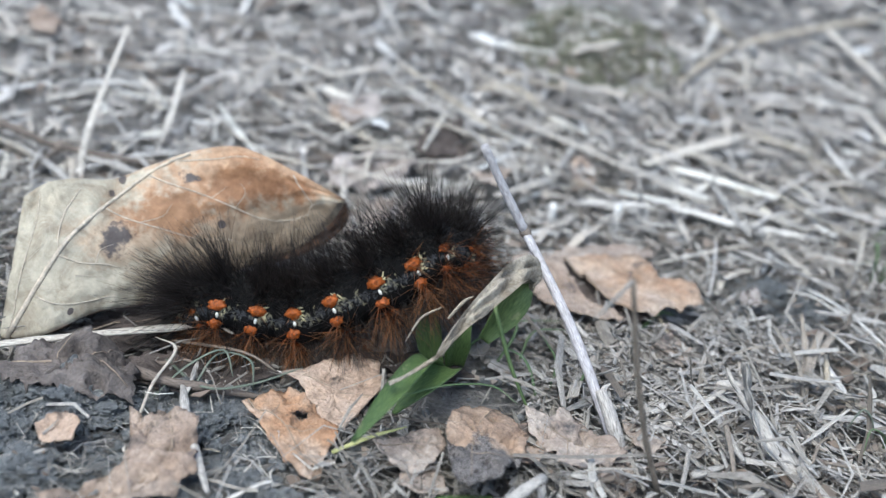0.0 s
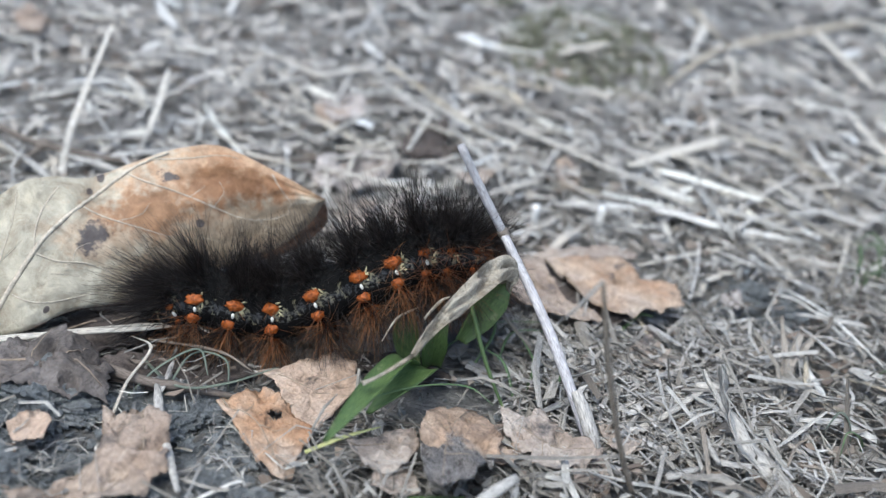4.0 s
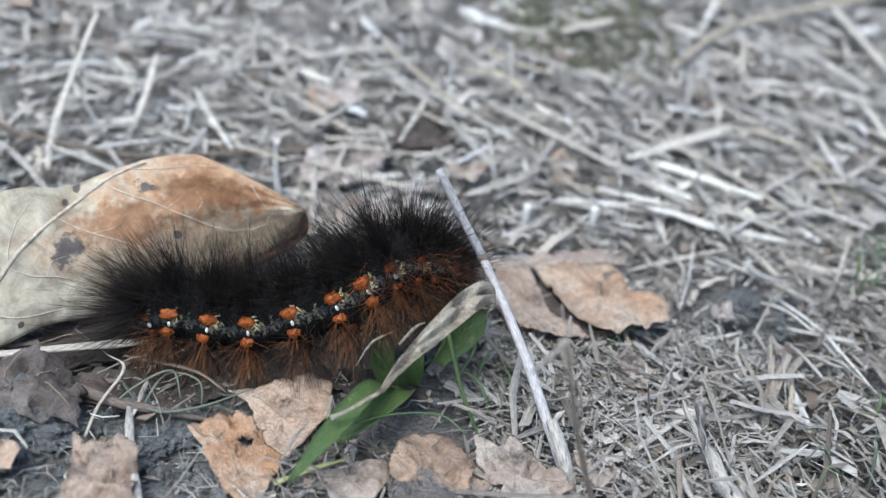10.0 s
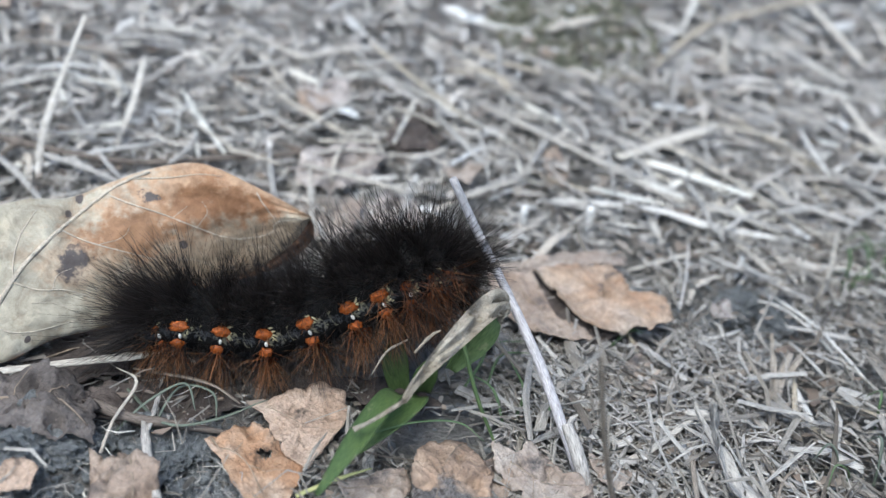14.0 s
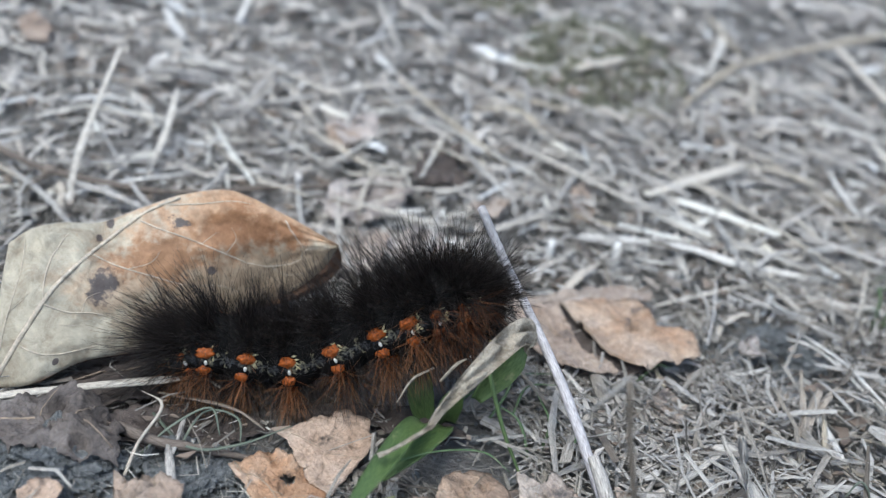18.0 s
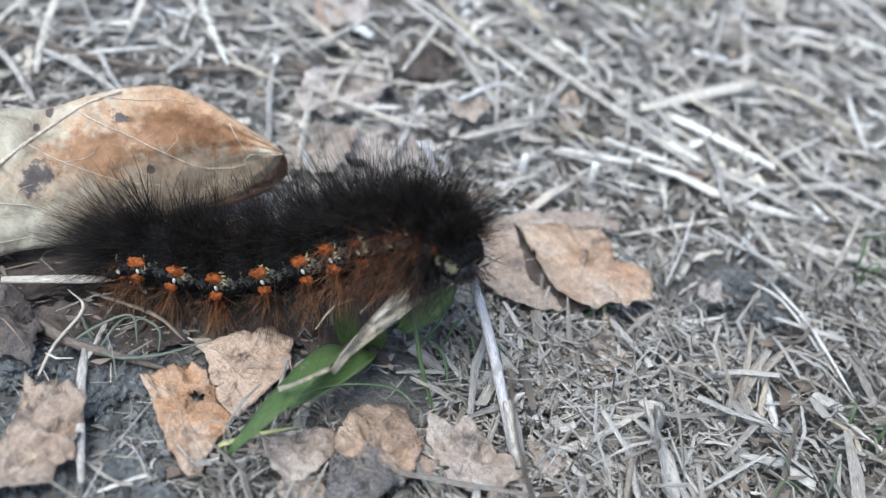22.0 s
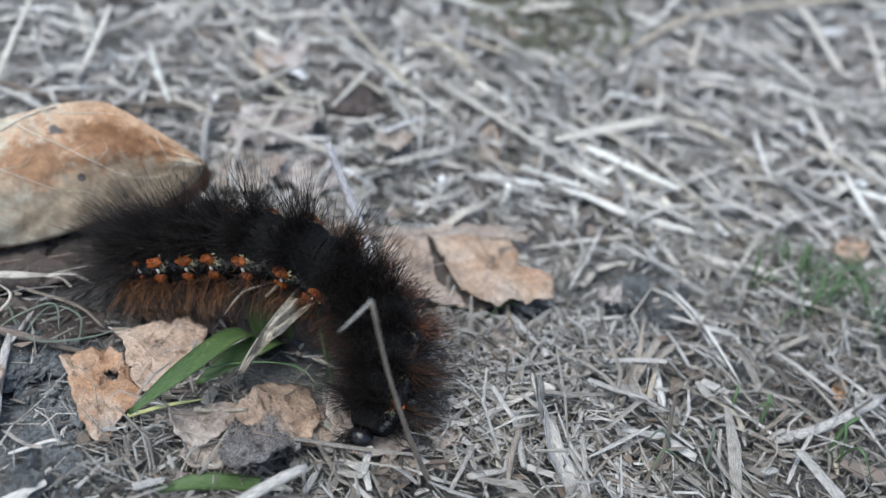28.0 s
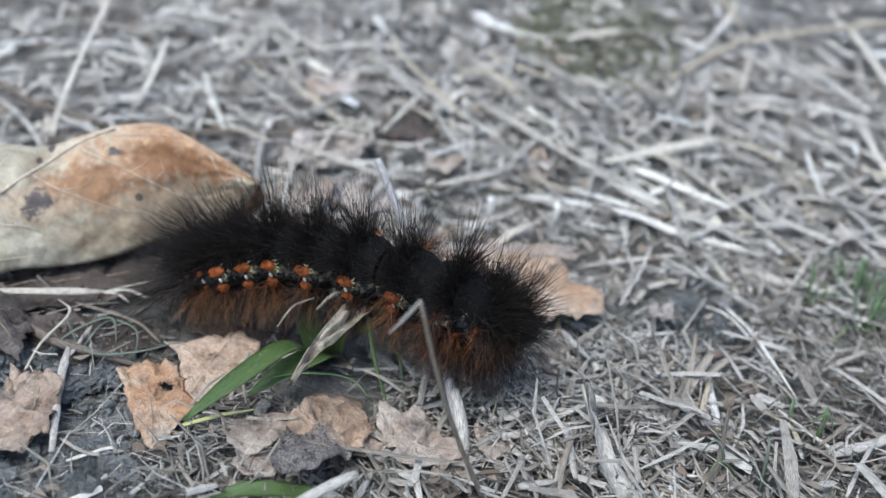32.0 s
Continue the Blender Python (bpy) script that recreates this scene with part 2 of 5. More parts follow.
TAN = leaf_material("tan_leaf", (0.53, 0.425, 0.345), (0.47, 0.36, 0.28), (0.39, 0.285, 0.21), 0.05)
GREYBROWN = leaf_material("grey_brown_leaf", (0.47, 0.425, 0.38), (0.39, 0.335, 0.29), (0.28, 0.22, 0.18), 0.15, 1.0, (0.085, 0.08, 0.08))
MOULDY = leaf_material("mouldy_leaf", (0.46, 0.385, 0.315), (0.40, 0.30, 0.225), (0.28, 0.20, 0.15), 0.55, 1.0, (0.03, 0.03, 0.032), 0.75, 60.0)
BROWNPINK = leaf_material("pinkish_brown_leaf", (0.44, 0.37, 0.31), (0.37, 0.295, 0.238), (0.28, 0.21, 0.165), 0.2, 1.0, (0.12, 0.10, 0.09))
ORANGE = leaf_material("orange_tan_leaf", (0.46, 0.395, 0.335), (0.42, 0.31, 0.225), (0.40, 0.24, 0.145), 0.12, 1.0, (0.12, 0.10, 0.09))
# near-black sheet standing for shade in gaps, hollows and under the caterpillar
SHADESHEET = leaf_material("shade_sheet", (0.13, 0.11, 0.10), (0.085, 0.07, 0.062), (0.045, 0.038, 0.034), 0.3)
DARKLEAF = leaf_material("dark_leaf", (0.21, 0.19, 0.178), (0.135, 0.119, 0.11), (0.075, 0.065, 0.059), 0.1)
PALELEAF = leaf_material("pale_leaf", (0.529, 0.494, 0.471), (0.437, 0.397, 0.374), (0.322, 0.287, 0.265), 0.2)
VEIN = plain_material("leaf_vein", (0.52, 0.46, 0.37), 0.6)
DARKVEIN = plain_material("dark_vein", (0.30, 0.24, 0.18), 0.7)
GREEN = green_material("green_blade", (0.045, 0.085, 0.026), (0.125, 0.185, 0.065), (0.34, 0.33, 0.19))
GRASS = green_material("grass", (0.07, 0.125, 0.05), (0.125, 0.19, 0.085), (0.30, 0.30, 0.21))
GREYGRASS = green_material("grey_grass", (0.10, 0.13, 0.095), (0.18, 0.205, 0.16), (0.32, 0.32, 0.25))
YELLOW = green_material("yellow_stem", (0.34, 0.36, 0.14), (0.48, 0.48, 0.22), (0.5, 0.46, 0.3))
MOSS = plain_material("moss", (0.19, 0.195, 0.135), 0.9, 0.5, 700, 0.1)
TWIG = straw_material("twig_bark", ((0.155, 0.128, 0.108), (0.21, 0.178, 0.15)), "object", 0.8)
STALK = straw_material("bleached_stalk", ((0.53, 0.515, 0.53), (0.60, 0.585, 0.595)), "object", 0.42)
BLEACHED = plain_material("bleached_white_straw", (0.82, 0.81, 0.78), 0.5, 0.08)
NODE = plain_material("stalk_node", (0.20, 0.17, 0.14), 0.7)
SKIN = body_material()
BLACK_HAIR = hair_material("black_bristle", (0.004, 0.0036, 0.0036), (0.034, 0.027, 0.024), 0.36)
RUST_HAIR = hair_material("rust_bristle", (0.19, 0.044, 0.008), (0.30, 0.165, 0.08), 0.42)
UMBER_HAIR = hair_material("umber_bristle", (0.16, 0.036, 0.007), (0.24, 0.115, 0.055), 0.42)
WART = plain_material("orange_wart", (0.34, 0.085, 0.013), 0.55, 0.55, 2600, 0.4)
CREAM = plain_material("cream_fleck", (0.50, 0.45, 0.27), 0.6, 0.3, 2500)
SPIRACLE = plain_material("white_spiracle", (0.80, 0.79, 0.72), 0.4, 0.05, 2500)
HEAD = plain_material("head_capsule", (0.010, 0.010, 0.011), 0.22, 0.2, 1500, 0.6)
YELLOWMARK = plain_material("yellow_mark", (0.62, 0.56, 0.16), 0.4, 0.15, 2500)


# ---- geometry helpers
def ground_z(x, y):
    """Height of the ground in metres; it rises gently behind the caterpillar."""
    d = y - 0.186
    if d < -0.02:
        z = 0.0
    elif d < 0.02:
        z = 0.17 * (d + 0.02) ** 2 / 0.08
    elif d < 0.12:
        z = 0.17 * d
    else:
        z = 0.0204 + 0.05 * (1 - math.exp(-(d - 0.12) / 0.6)) * 0.6
    return z


def solid(name, verts, faces, material, parent=None, label="", uvs=None, smooth=True):
    """One mesh object from vertices and faces (metres, in the parent's space); uvs: one pair a vertex."""
    me = bpy.data.meshes.new(name)
    me.from_pydata([tuple(v) for v in verts], [], faces)
    if uvs is not None:
        layer = me.uv_layers.new(name="UVMap")
        idx = np.empty(len(me.loops), dtype=np.int32)
        me.loops.foreach_get("vertex_index", idx)
        layer.data.foreach_set("uv", np.asarray(uvs, dtype=np.float32)[idx].ravel())
    if smooth:
        me.polygons.foreach_set("use_smooth", [True] * len(me.polygons))
    me.materials.append(material)
    ob = new(name, me)
    if parent is not None:
        ob.parent = parent
    if label:
        ob["label"] = label
    return ob


def spline(points, n):
    """n points on a smooth curve through the given ones."""
    p = [Vector(q) for q in points]
    if len(p) == 2:
        return [p[0].lerp(p[1], i / (n - 1)) for i in range(n)]
    p = [2 * p[0] - p[1]] + p + [2 * p[-1] - p[-2]]
    out = []
    spans = len(p) - 3
    for i in range(n):
        u = i / (n - 1) * spans
        k = min(int(u), spans - 1)
        s = u - k
        a, b, c, d = p[k:k + 4]
        out.append(0.5 * ((2 * b) + (c - a) * s + (2 * a - 5 * b + 4 * c - d) * s * s + (3 * b - a - 3 * c + d) * s ** 3))
    return out


def tube(points, radii, sides=8, flat=1.0, up=(0, 0, 1), twist=0.0, rough=0.0, seed=0):
    """Verts, faces and uvs of a closed tube; flat squeezes it across `up`; uv v runs along in mm."""
    rng = random.Random(seed)
    n = len(points)
    verts, uvs, faces = [], [], []
    run = 0.0
    for i, p in enumerate(points):
        d = (points[min(i + 1, n - 1)] - points[max(i - 1, 0)]).normalized()
        side = d.cross(Vector(up))
        if side.length < 1e-4:
            side = d.cross(Vector((1, 0, 0.1)))
        side.normalize()
        nor = side.cross(d)
        if twist:
            turn = Matrix.Rotation(twist * i / (n - 1), 3, d)
            side, nor = turn @ side, turn @ nor
        if i:
            run += (p - points[i - 1]).length
        for k in range(sides):
            a = 2 * math.pi * k / sides
            r = radii[i] * (1 + rough * rng.uniform(-1, 1))
            verts.append(p + side * (math.cos(a) * r) + nor * (math.sin(a) * r * flat))
            uvs.append((k / sides, run * 1000))
    for i in range(n - 1):
        for k in range(sides):
            a, b = i * sides + k, i * sides + (k + 1) % sides
            faces.append((a, b, b + sides, a + sides))
    faces.append(tuple(range(sides - 1, -1, -1)))
    faces.append(tuple(range((n - 1) * sides, n * sides)))
    return verts, faces, uvs


def merge(pieces):
    verts, faces, uvs = [], [], []
    for v, f, u in pieces:
        o = len(verts)
        verts += v
        uvs += u
        faces += [tuple(i + o for i in q) for q in f]
    return verts, faces, uvs


def mm(*p):
    return Vector(p) * MM


# ---- ground
def build_ground():
    """One sheet: fine close to the caterpillar, coarse out to the horizon."""
    def axis(lo, hi, step, far):
        mid = list(np.arange(lo, hi + step / 2, step))
        out, d = [], step
        while sum(out) < far:
            d *= 1.35
            out.append(d)
        left = [lo - s for s in np.cumsum(out)][::-1]
        return left + mid + [hi + s for s in np.cumsum(out)]
    xs, ys = axis(-0.13, 0.20, 0.0018, 40), axis(0.06, 0.42, 0.0018, 40)
    verts = []
    for y in ys:
        for x in xs:
            p = Vector((x, y, 0))
            near = 1.0 if -0.2 < x < 0.3 and -0.05 < y < 0.55 else 0.3
            h = noise.fractal(p * 60, 1.0, 2.0, 4) * 0.0013 + noise.fractal(p * 260, 0.9, 2.0, 3) * 0.0007
            verts.append((x, y, ground_z(x, y) - 0.0012 + h * near))
    w = len(xs)
    faces = [(j * w + i, j * w + i + 1, j * w + w + i + 1, j * w + w + i) for j in range(len(ys) - 1) for i in range(w - 1)]
    ob = solid("ground", verts, faces, SOIL)
    tagged(ob, "dry grey soil under chopped straw and leaf litter", "ground", kind="structure")


build_ground()


LEAF_BEDS = ((-13, 117, 9, 9), (-5, 125, 9, 8), (13, 115, 12, 12), (30, 117, 9, 8), (42, 163, 19, 14), (-31, 106, 11, 12), (-46, 122, 14, 9), (-6, 195, 11, 10), (5, 183, 9, 9), (-6, 137, 34, 8), (-47, 133, 15, 8), (-30, 142, 16, 9))


def under_leaf(x, y):
    return any(((x / MM - a) / c) ** 2 + ((y / MM - b) / d) ** 2 < 1 for a, b, c, d in LEAF_BEDS)


def build_bare_soil():
    """A crust of bare soil broken into crumbly blocks with open cracks, a little above the ground sheet."""
    nx, ny = 300, 190
    verts = []
    for j in range(ny + 1):
        for i in range(nx + 1):
            x, y = -0.084 + 0.082 * i / nx, 0.076 + 0.052 * j / ny
            p = Vector((x, y, 0))
            edge = min(i, nx - i, j, ny - j) * 0.00027 + 0.004 * noise.noise(p * 95)
            rise = min(1.0, max(-0.6, edge / 0.006))
            q = p + 0.0028 * noise.noise_vector(p * 160) + 0.0009 * noise.noise_vector(p * 600)
            far, spot = noise.voronoi(Vector((q.x * 125, q.y * 150, 0.3)))
            gap = min(1.0, (far[1] - far[0]) / 0.16)
            far2, spot2 = noise.voronoi(Vector((q.x * 420, q.y * 420, 1.7)))
            gap2 = min(1.0, (far2[1] - far2[0]) / 0.2)
            top = noise.cell(spot[0] * 7.7 + Vector((0.5, 0.5, 0.5)))
            small = noise.cell(spot2[0] * 5.1 + Vector((0.5, 0.5, 0.5)))
            h = top * 0.0030 - 0.0030 * (1 - gap) ** 1.5 + small * 0.0009 - 0.0008 * (1 - gap2) + noise.fractal(p * 330, 0.6, 2.0, 6) * 0.0007
            low = 0.2 if under_leaf(x, y) else 1.0
            verts.append((x, y, -0.0008 + (0.0012 * rise + h * max(0.15, rise)) * low))
    w = nx + 1
    faces = [(j * w + i, j * w + i + 1, j * w + w + i + 1, j * w + w + i) for j in range(ny) for i in range(nx)]
    tagged(solid("ground_bare", verts, faces, BARE), "bare cracked blue-grey soil beside the leaves", "ground", kind="structure")


build_bare_soil()


# ---- loose straws that lie on the litter, each its own thing
STRAW_WORDS = {
    "pale": "pale weathered straw lying on the litter",
    "white": "bleached white straw lying on the litter",
    "tan": "tan dry straw lying on the litter",
    "grey": "grey weathered straw lying on the litter",
    "worn": "worn brown-grey straw lying on the litter",
    "brown": "thin brown dry stem standing in the litter",
}
straw_count = [0]


def straw(tone, width, *points):
    """A flattened dry straw through the points (mm), with a ragged end and a lengthwise crease."""
    straw_count[0] += 1
    rng = random.Random(straw_count[0])
    pts = spline([mm(*p) for p in points], 9 if len(points) > 2 else 7)
    length = (pts[-1] - pts[0]).length
    sag = Vector((rng.uniform(-1, 1), rng.uniform(-1, 1), 0)) * 0.025 * length
    n = len(pts)
    base = pts[0].copy()
    pts = [p + sag * math.sin(math.pi * i / (n - 1)) - base for i, p in enumerate(pts)]
    radii = [0.5 * width * MM * (1 + rng.uniform(-0.16, 0.16)) for _ in pts]
    radii[0] *= rng.uniform(0.3, 0.8)
    radii[-1] *= rng.uniform(0.2, 0.7)
    v, f, u = tube(pts, radii, 10, rng.uniform(0.3, 0.6), twist=rng.uniform(-0.9, 0.9), rough=0.1, seed=straw_count[0])
    ob = solid("dry_straw", v, f, STRAW[tone], None, "", u)
    ob.location = base + Vector((0, 0, 0.4 * width * MM + 0.0009))
    tagged(ob, STRAW_WORDS[tone], "straw", "straws on the ground")
    return ob


straw("pale", 1.6, (-63, 185, 0.8), (-63, 194, 7.7), (-58, 207, 25.6))
straw("pale", 1.5, (-51, 198, 2.2), (-49, 216, 14.1))
straw("grey", 1.0, (-55, 197, 3.0), (-65, 211, 7.2))
straw("grey", 0.6, (-46, 197, 5.1), (-35, 217, 9.2), (-28, 241, 12.3))
straw("pale", 1.1, (-36, 237, 10.7), (-27, 243, 11.7))
straw("pale", 1.1, (-30, 226, 8.8), (-33, 240, 11.2))
straw("pale", 0.9, (-24, 227, 9.0), (-30, 238, 10.9))
straw("pale", 0.9, (-35, 224, 8.5), (-30, 234, 11.1))
straw("pale", 1.5, (-19, 232, 9.8), (-3, 240, 11.3))
straw("pale", 1.3, (-21, 219, 6.5), (-4, 206, 4.5))
straw("pale", 1.8, (-10, 278, 17.6), (-2, 252, 13.3))
straw("tan", 1.6, (-2, 241, 11.3), (9, 226, 9.9), (24, 213, 5.6))
straw("grey", 1.0, (-73, 203, 3.9), (-53, 207, 5.5))
straw("grey", 0.7, (-72, 200, 3.5), (-53, 204, 4.1))
straw("grey", 0.6, (-87, 208, 4.8), (-88, 234, 10.1))
straw("pale", 1.1, (-65, 227, 9.0), (-53, 232, 9.9))
straw("pale", 1.9, (24, 221, 7.9), (67, 191, 3.3))
straw("pale", 2.8, (53, 206, 5.3), (78, 221, 8.0))
straw("pale", 1.7, (67, 213, 6.6), (96, 181, 2.5))
straw("white", 1.6, (38, 192, 2.4), (58, 190, 3.2), (68, 186, 2.9), (89, 185, 1.7))
straw("tan", 1.8, (67, 244, 11.8), (87, 268, 16.9))
straw("tan", 1.9, (87, 268, 16.0), (105, 280, 18.0), (137, 295, 20.6))
straw("tan", 1.9, (81, 292, 20.0), (87, 270, 16.2))
straw("pale", 2.3, (115, 284, 18.6), (123, 253, 13.3))
straw("pale", 1.8, (101, 262, 13.9), (120, 260, 13.5))
straw("pale", 1.5, (85, 246, 11.2), (88, 264, 15.2))
straw("tan", 1.2, (83, 227, 8.1), (101, 210, 5.0))
straw("pale", 1.3, (72, 205, 4.3), (101, 184, 1.7))
straw("white", 1.2, (68, 201, 3.7), (70, 193, 2.6))
straw("white", 1.0, (102, 210, 5.0), (113, 220, 6.9))
straw("tan", 1.5, (20, 244, 11.8), (38, 236, 10.5))
straw("tan", 1.3, (16, 233, 10.0), (26, 233, 11.0), (31, 228, 9.2))
straw("pale", 1.9, (45, 239, 10.9), (53, 235, 10.4))
straw("tan", 1.1, (54, 241, 10.3), (80, 236, 9.5))
straw("pale", 2.1, (41, 255, 13.7), (55, 263, 15.2))
straw("white", 0.6, (73, 167, 0.0), (79, 160, 2.0), (86, 146, 1.0))
straw("tan", 1.5, (16, 219, 6.6), (25, 214, 5.7))
straw("tan", 1.0, (73, 141, 3.0), (72, 133, 1.0), (79, 128, 1.0))
straw("pale", 1.5, (48, 121, 1.0), (49, 114, 0.0))
straw("pale", 1.4, (48, 128, 1.0), (55, 130, 1.0))
straw("brown", 0.9, (52, 126, 2.0), (50, 114, 4.0), (50, 108, 1.0))
straw("pale", 0.7, (41, 121, 1.0), (51, 126, 1.0))
straw("grey", 0.8, (41, 126, 1.0), (51, 131, 1.0))
straw("pale", 0.8, (59, 139, 1.0), (70, 142, 1.0))
straw("grey", 1.8, (44, 110, 1.0), (50, 113, 1.0))
straw("white", 1.0, (47, 147, 1.0), (52, 139, 1.0))
straw("pale", 0.8, (65, 123, 1.0), (67, 116, 1.0))
straw("pale", 0.7, (70, 121, 1.0), (74, 113, 1.0))
straw("tan", 0.8, (47, 154, 1.0), (48, 147, 1.0))
straw("tan", 1.0, (46, 195, 3.8), (36, 198, 4.2))
straw("white", 1.1, (-1, 193, 2.5), (6, 195, 2.8))
straw("pale", 1.1, (7, 206, 4.4), (3, 215, 6.9))
straw("pale", 1.0, (50, 172, 0.1), (84, 188, 1.0))
straw("grey", 1.9, (90, 129, 1.0), (99, 134, 2.0), (113, 145, 2.0))
straw("pale", 1.3, (-62, 124, 2.4), (-47.5, 128.3, 2.6), (-28.4, 134.9, 2.8))
for tip in ((-22, 138.5, 4.2), (-21, 135.5, 2.6), (-23.5, 132.6, 3.6)):
    straw("pale", 0.5, (-29, 134.7, 3.0), (0.5 * (tip[0] - 28.4), 0.5 * (tip[1] + 134.9) + 0.5, 3.6), tip)
straw("grey", 1.2, (-29, 122, 1.0), (-26, 113, 1.0), (-21, 100, 1.0))
straw("white", 0.9, (77, 165, 2.0), (82, 155, 3.0), (88, 142, 1.0))
straw("pale", 1.6, (80, 180, 1.4), (90, 176, 1.2))
straw("white", 1.2, (59, 151, 1.0), (68, 155, 1.0))
straw("pale", 0.8, (65, 118, 1.0), (70, 115, 1.0))
straw("tan", 1.1, (97, 207, 4.6), (99, 194, 2.7))
straw("pale", 1.5, (112, 241, 11.3), (117, 217, 7.2))
straw("white", 1.5, (118, 218, 6.5), (125, 194, 2.7))
straw("white", 1.0, (99, 227, 8.0), (101, 207, 5.5))
straw("tan", 0.9, (101, 125, 1.0), (102, 137, 1.0))
straw("white", 1.3, (73, 144, 1.0), (74, 132, 1.0))
straw("pale", 0.8, (43, 129, 1.0), (52, 132, 1.0))
straw("pale", 1.2, (47, 122, 1.0), (49, 111, 1.0))
straw("pale", 0.8, (39, 119, 1.0), (46, 124, 1.0))
straw("grey", 0.7, (50, 119, 1.0), (49, 108, 3.0))
straw("brown", 0.9, (-33, 133, 1.0), (-22, 130, 2.0), (-16, 127, 1.0))
straw("grey", 0.8, (-28, 120, 1.0), (-28, 128, 1.0))
straw("pale", 0.6, (-22, 104, 0.0), (-16, 101, 1.0), (-12, 104, 0.0))
straw("white", 0.7, (-19, 100, 0.0), (-14, 103, 1.0), (-13, 103, 0.0))
straw("grey", 1.1, (22, 102, 1.0), (23, 108, 1.0))
straw("tan", 0.8, (77, 138, 2.0), (85, 133, 3.0), (87, 128, 1.0))
straw("grey", 1.4, (50, 123, 3.0), (52, 113, 2.0))
straw("pale", 1.1, (45, 122, 2.0), (54, 130, 3.0))
straw("grey", 1.3, (48, 148, 2.0), (53, 140, 3.0))
straw("pale", 1.6, (52, 130, 3.0), (56, 130, 3.0))
straw("worn", 1.0, (93, 150, 2.0), (103, 158, 3.0))
straw("grey", 0.7, (92, 120, 2.0), (99, 134, 3.0))
straw("worn", 0.9, (78, 145, 3.0), (87, 153, 2.0))
straw("pale", 0.6, (83, 137, 3.0), (93, 129, 2.0))
straw("grey", 0.9, (110, 168, 2.0), (108, 153, 3.0))


# ---- scattered litter: chopped straw, chaff, crumbs of soil
def scatter(name, label, count, material, seed, region, length, width, lift, tilt, thin=0.35, bare=True, bend=0.06, patch=0.62, keep_out=None, heading=None):
    rng = np.random.default_rng(seed)
    x0, x1, y0, y1 = region
    verts, faces, uvs = [], [], []
    made = 0
    while made < count:
        x, y = rng.uniform(x0, x1), rng.uniform(y0, y1)
        if keep_out and (keep_out[0] < x < keep_out[1] and keep_out[2] < y < keep_out[3] or rng.random() > math.exp(-3.0 * ((x - 0.04) ** 2 + (y - 0.26) ** 2))):
            continue
        if (bare and in_bare_soil(x, y) and rng.random() < 0.9) or (-0.046 < x < 0.018 and 0.122 < y < 0.144 and rng.random() < 0.75):
            continue
        if noise.noise(Vector((x * 70, y * 70, 4.0))) + 0.5 * noise.noise(Vector((x * 170, y * 170, 1.0))) > 0.18 and rng.random() < patch:
            continue
        made += 1
        ln = min(length[1], length[0] * math.exp(rng.normal(0, 0.55))) * MM
        wd = min(width[1], width[0] * math.exp(rng.normal(0, 0.5))) * MM
        flat = 0.15 if under_leaf(x, y) else 1.0
        a, t = rng.uniform(0, 2 * math.pi), rng.normal(0, tilt) * flat
        if heading and x > 0.02 and rng.random() < 0.65:
            a = rng.normal(*heading)
        d = np.array((math.cos(a) * math.cos(t), math.sin(a) * math.cos(t), math.sin(t)))
        s = np.array((-math.sin(a), math.cos(a), rng.normal(0, 0.35)))
        s /= np.linalg.norm(s)
        n = np.cross(d, s)
        h = rng.random() ** 1.6 * lift * MM * flat + abs(math.sin(t)) * ln * 0.5
        c = np.array((x, y, ground_z(x, y) + h))
        curve = s * rng.normal(0, bend) * ln + n * rng.normal(0, bend * 0.5) * ln
        o = len(verts)
        th = wd * thin
        taper = rng.uniform(0.3, 1.0, 2)
        for i, k in enumerate((-0.5, 0.0, 0.5)):
            p = c + d * k * ln + curve * (1 - 4 * k * k)
            w = wd * 0.5 * (taper[0] if i == 0 else taper[1] if i == 2 else 1.0)
            for q, (e, g) in enumerate(((1, 0.15), (0.1, 1), (-1, -0.1), (0, -0.9))):
                verts.append(p + s * (e * w) + n * (g * th * 0.5))
                uvs.append((q / 4 + made * 0.37, (k + 0.5) * ln * 1000 + made * 1.3))
        for i in (0, 4):
            for k in range(4):
                q = (k + 1) % 4
                faces.append((o + i + k, o + i + q, o + i + 4 + q, o + i + 4 + k))
        faces.append((o + 3, o + 2, o + 1, o))
        faces.append((o + 8, o + 9, o + 10, o + 11))
    ob = solid(name, verts, faces, material, None, "", uvs, smooth=False)
    tagged(ob, label, "litter", kind="stuff")


def in_bare_soil(x, y):
    """The bare grey soil beside the rust-coloured leaf, and a crumbly spot past the pinkish leaf."""
    wob = noise.noise(Vector((x * 90, y * 90, 0))) * 0.007
    first = -0.075 < x < -0.006 + wob and 0.08 < y < 0.122 + wob
    second = (x - 0.072) ** 2 + ((y - 0.163) * 1.3) ** 2 < (0.012 + wob) ** 2
    return first or second


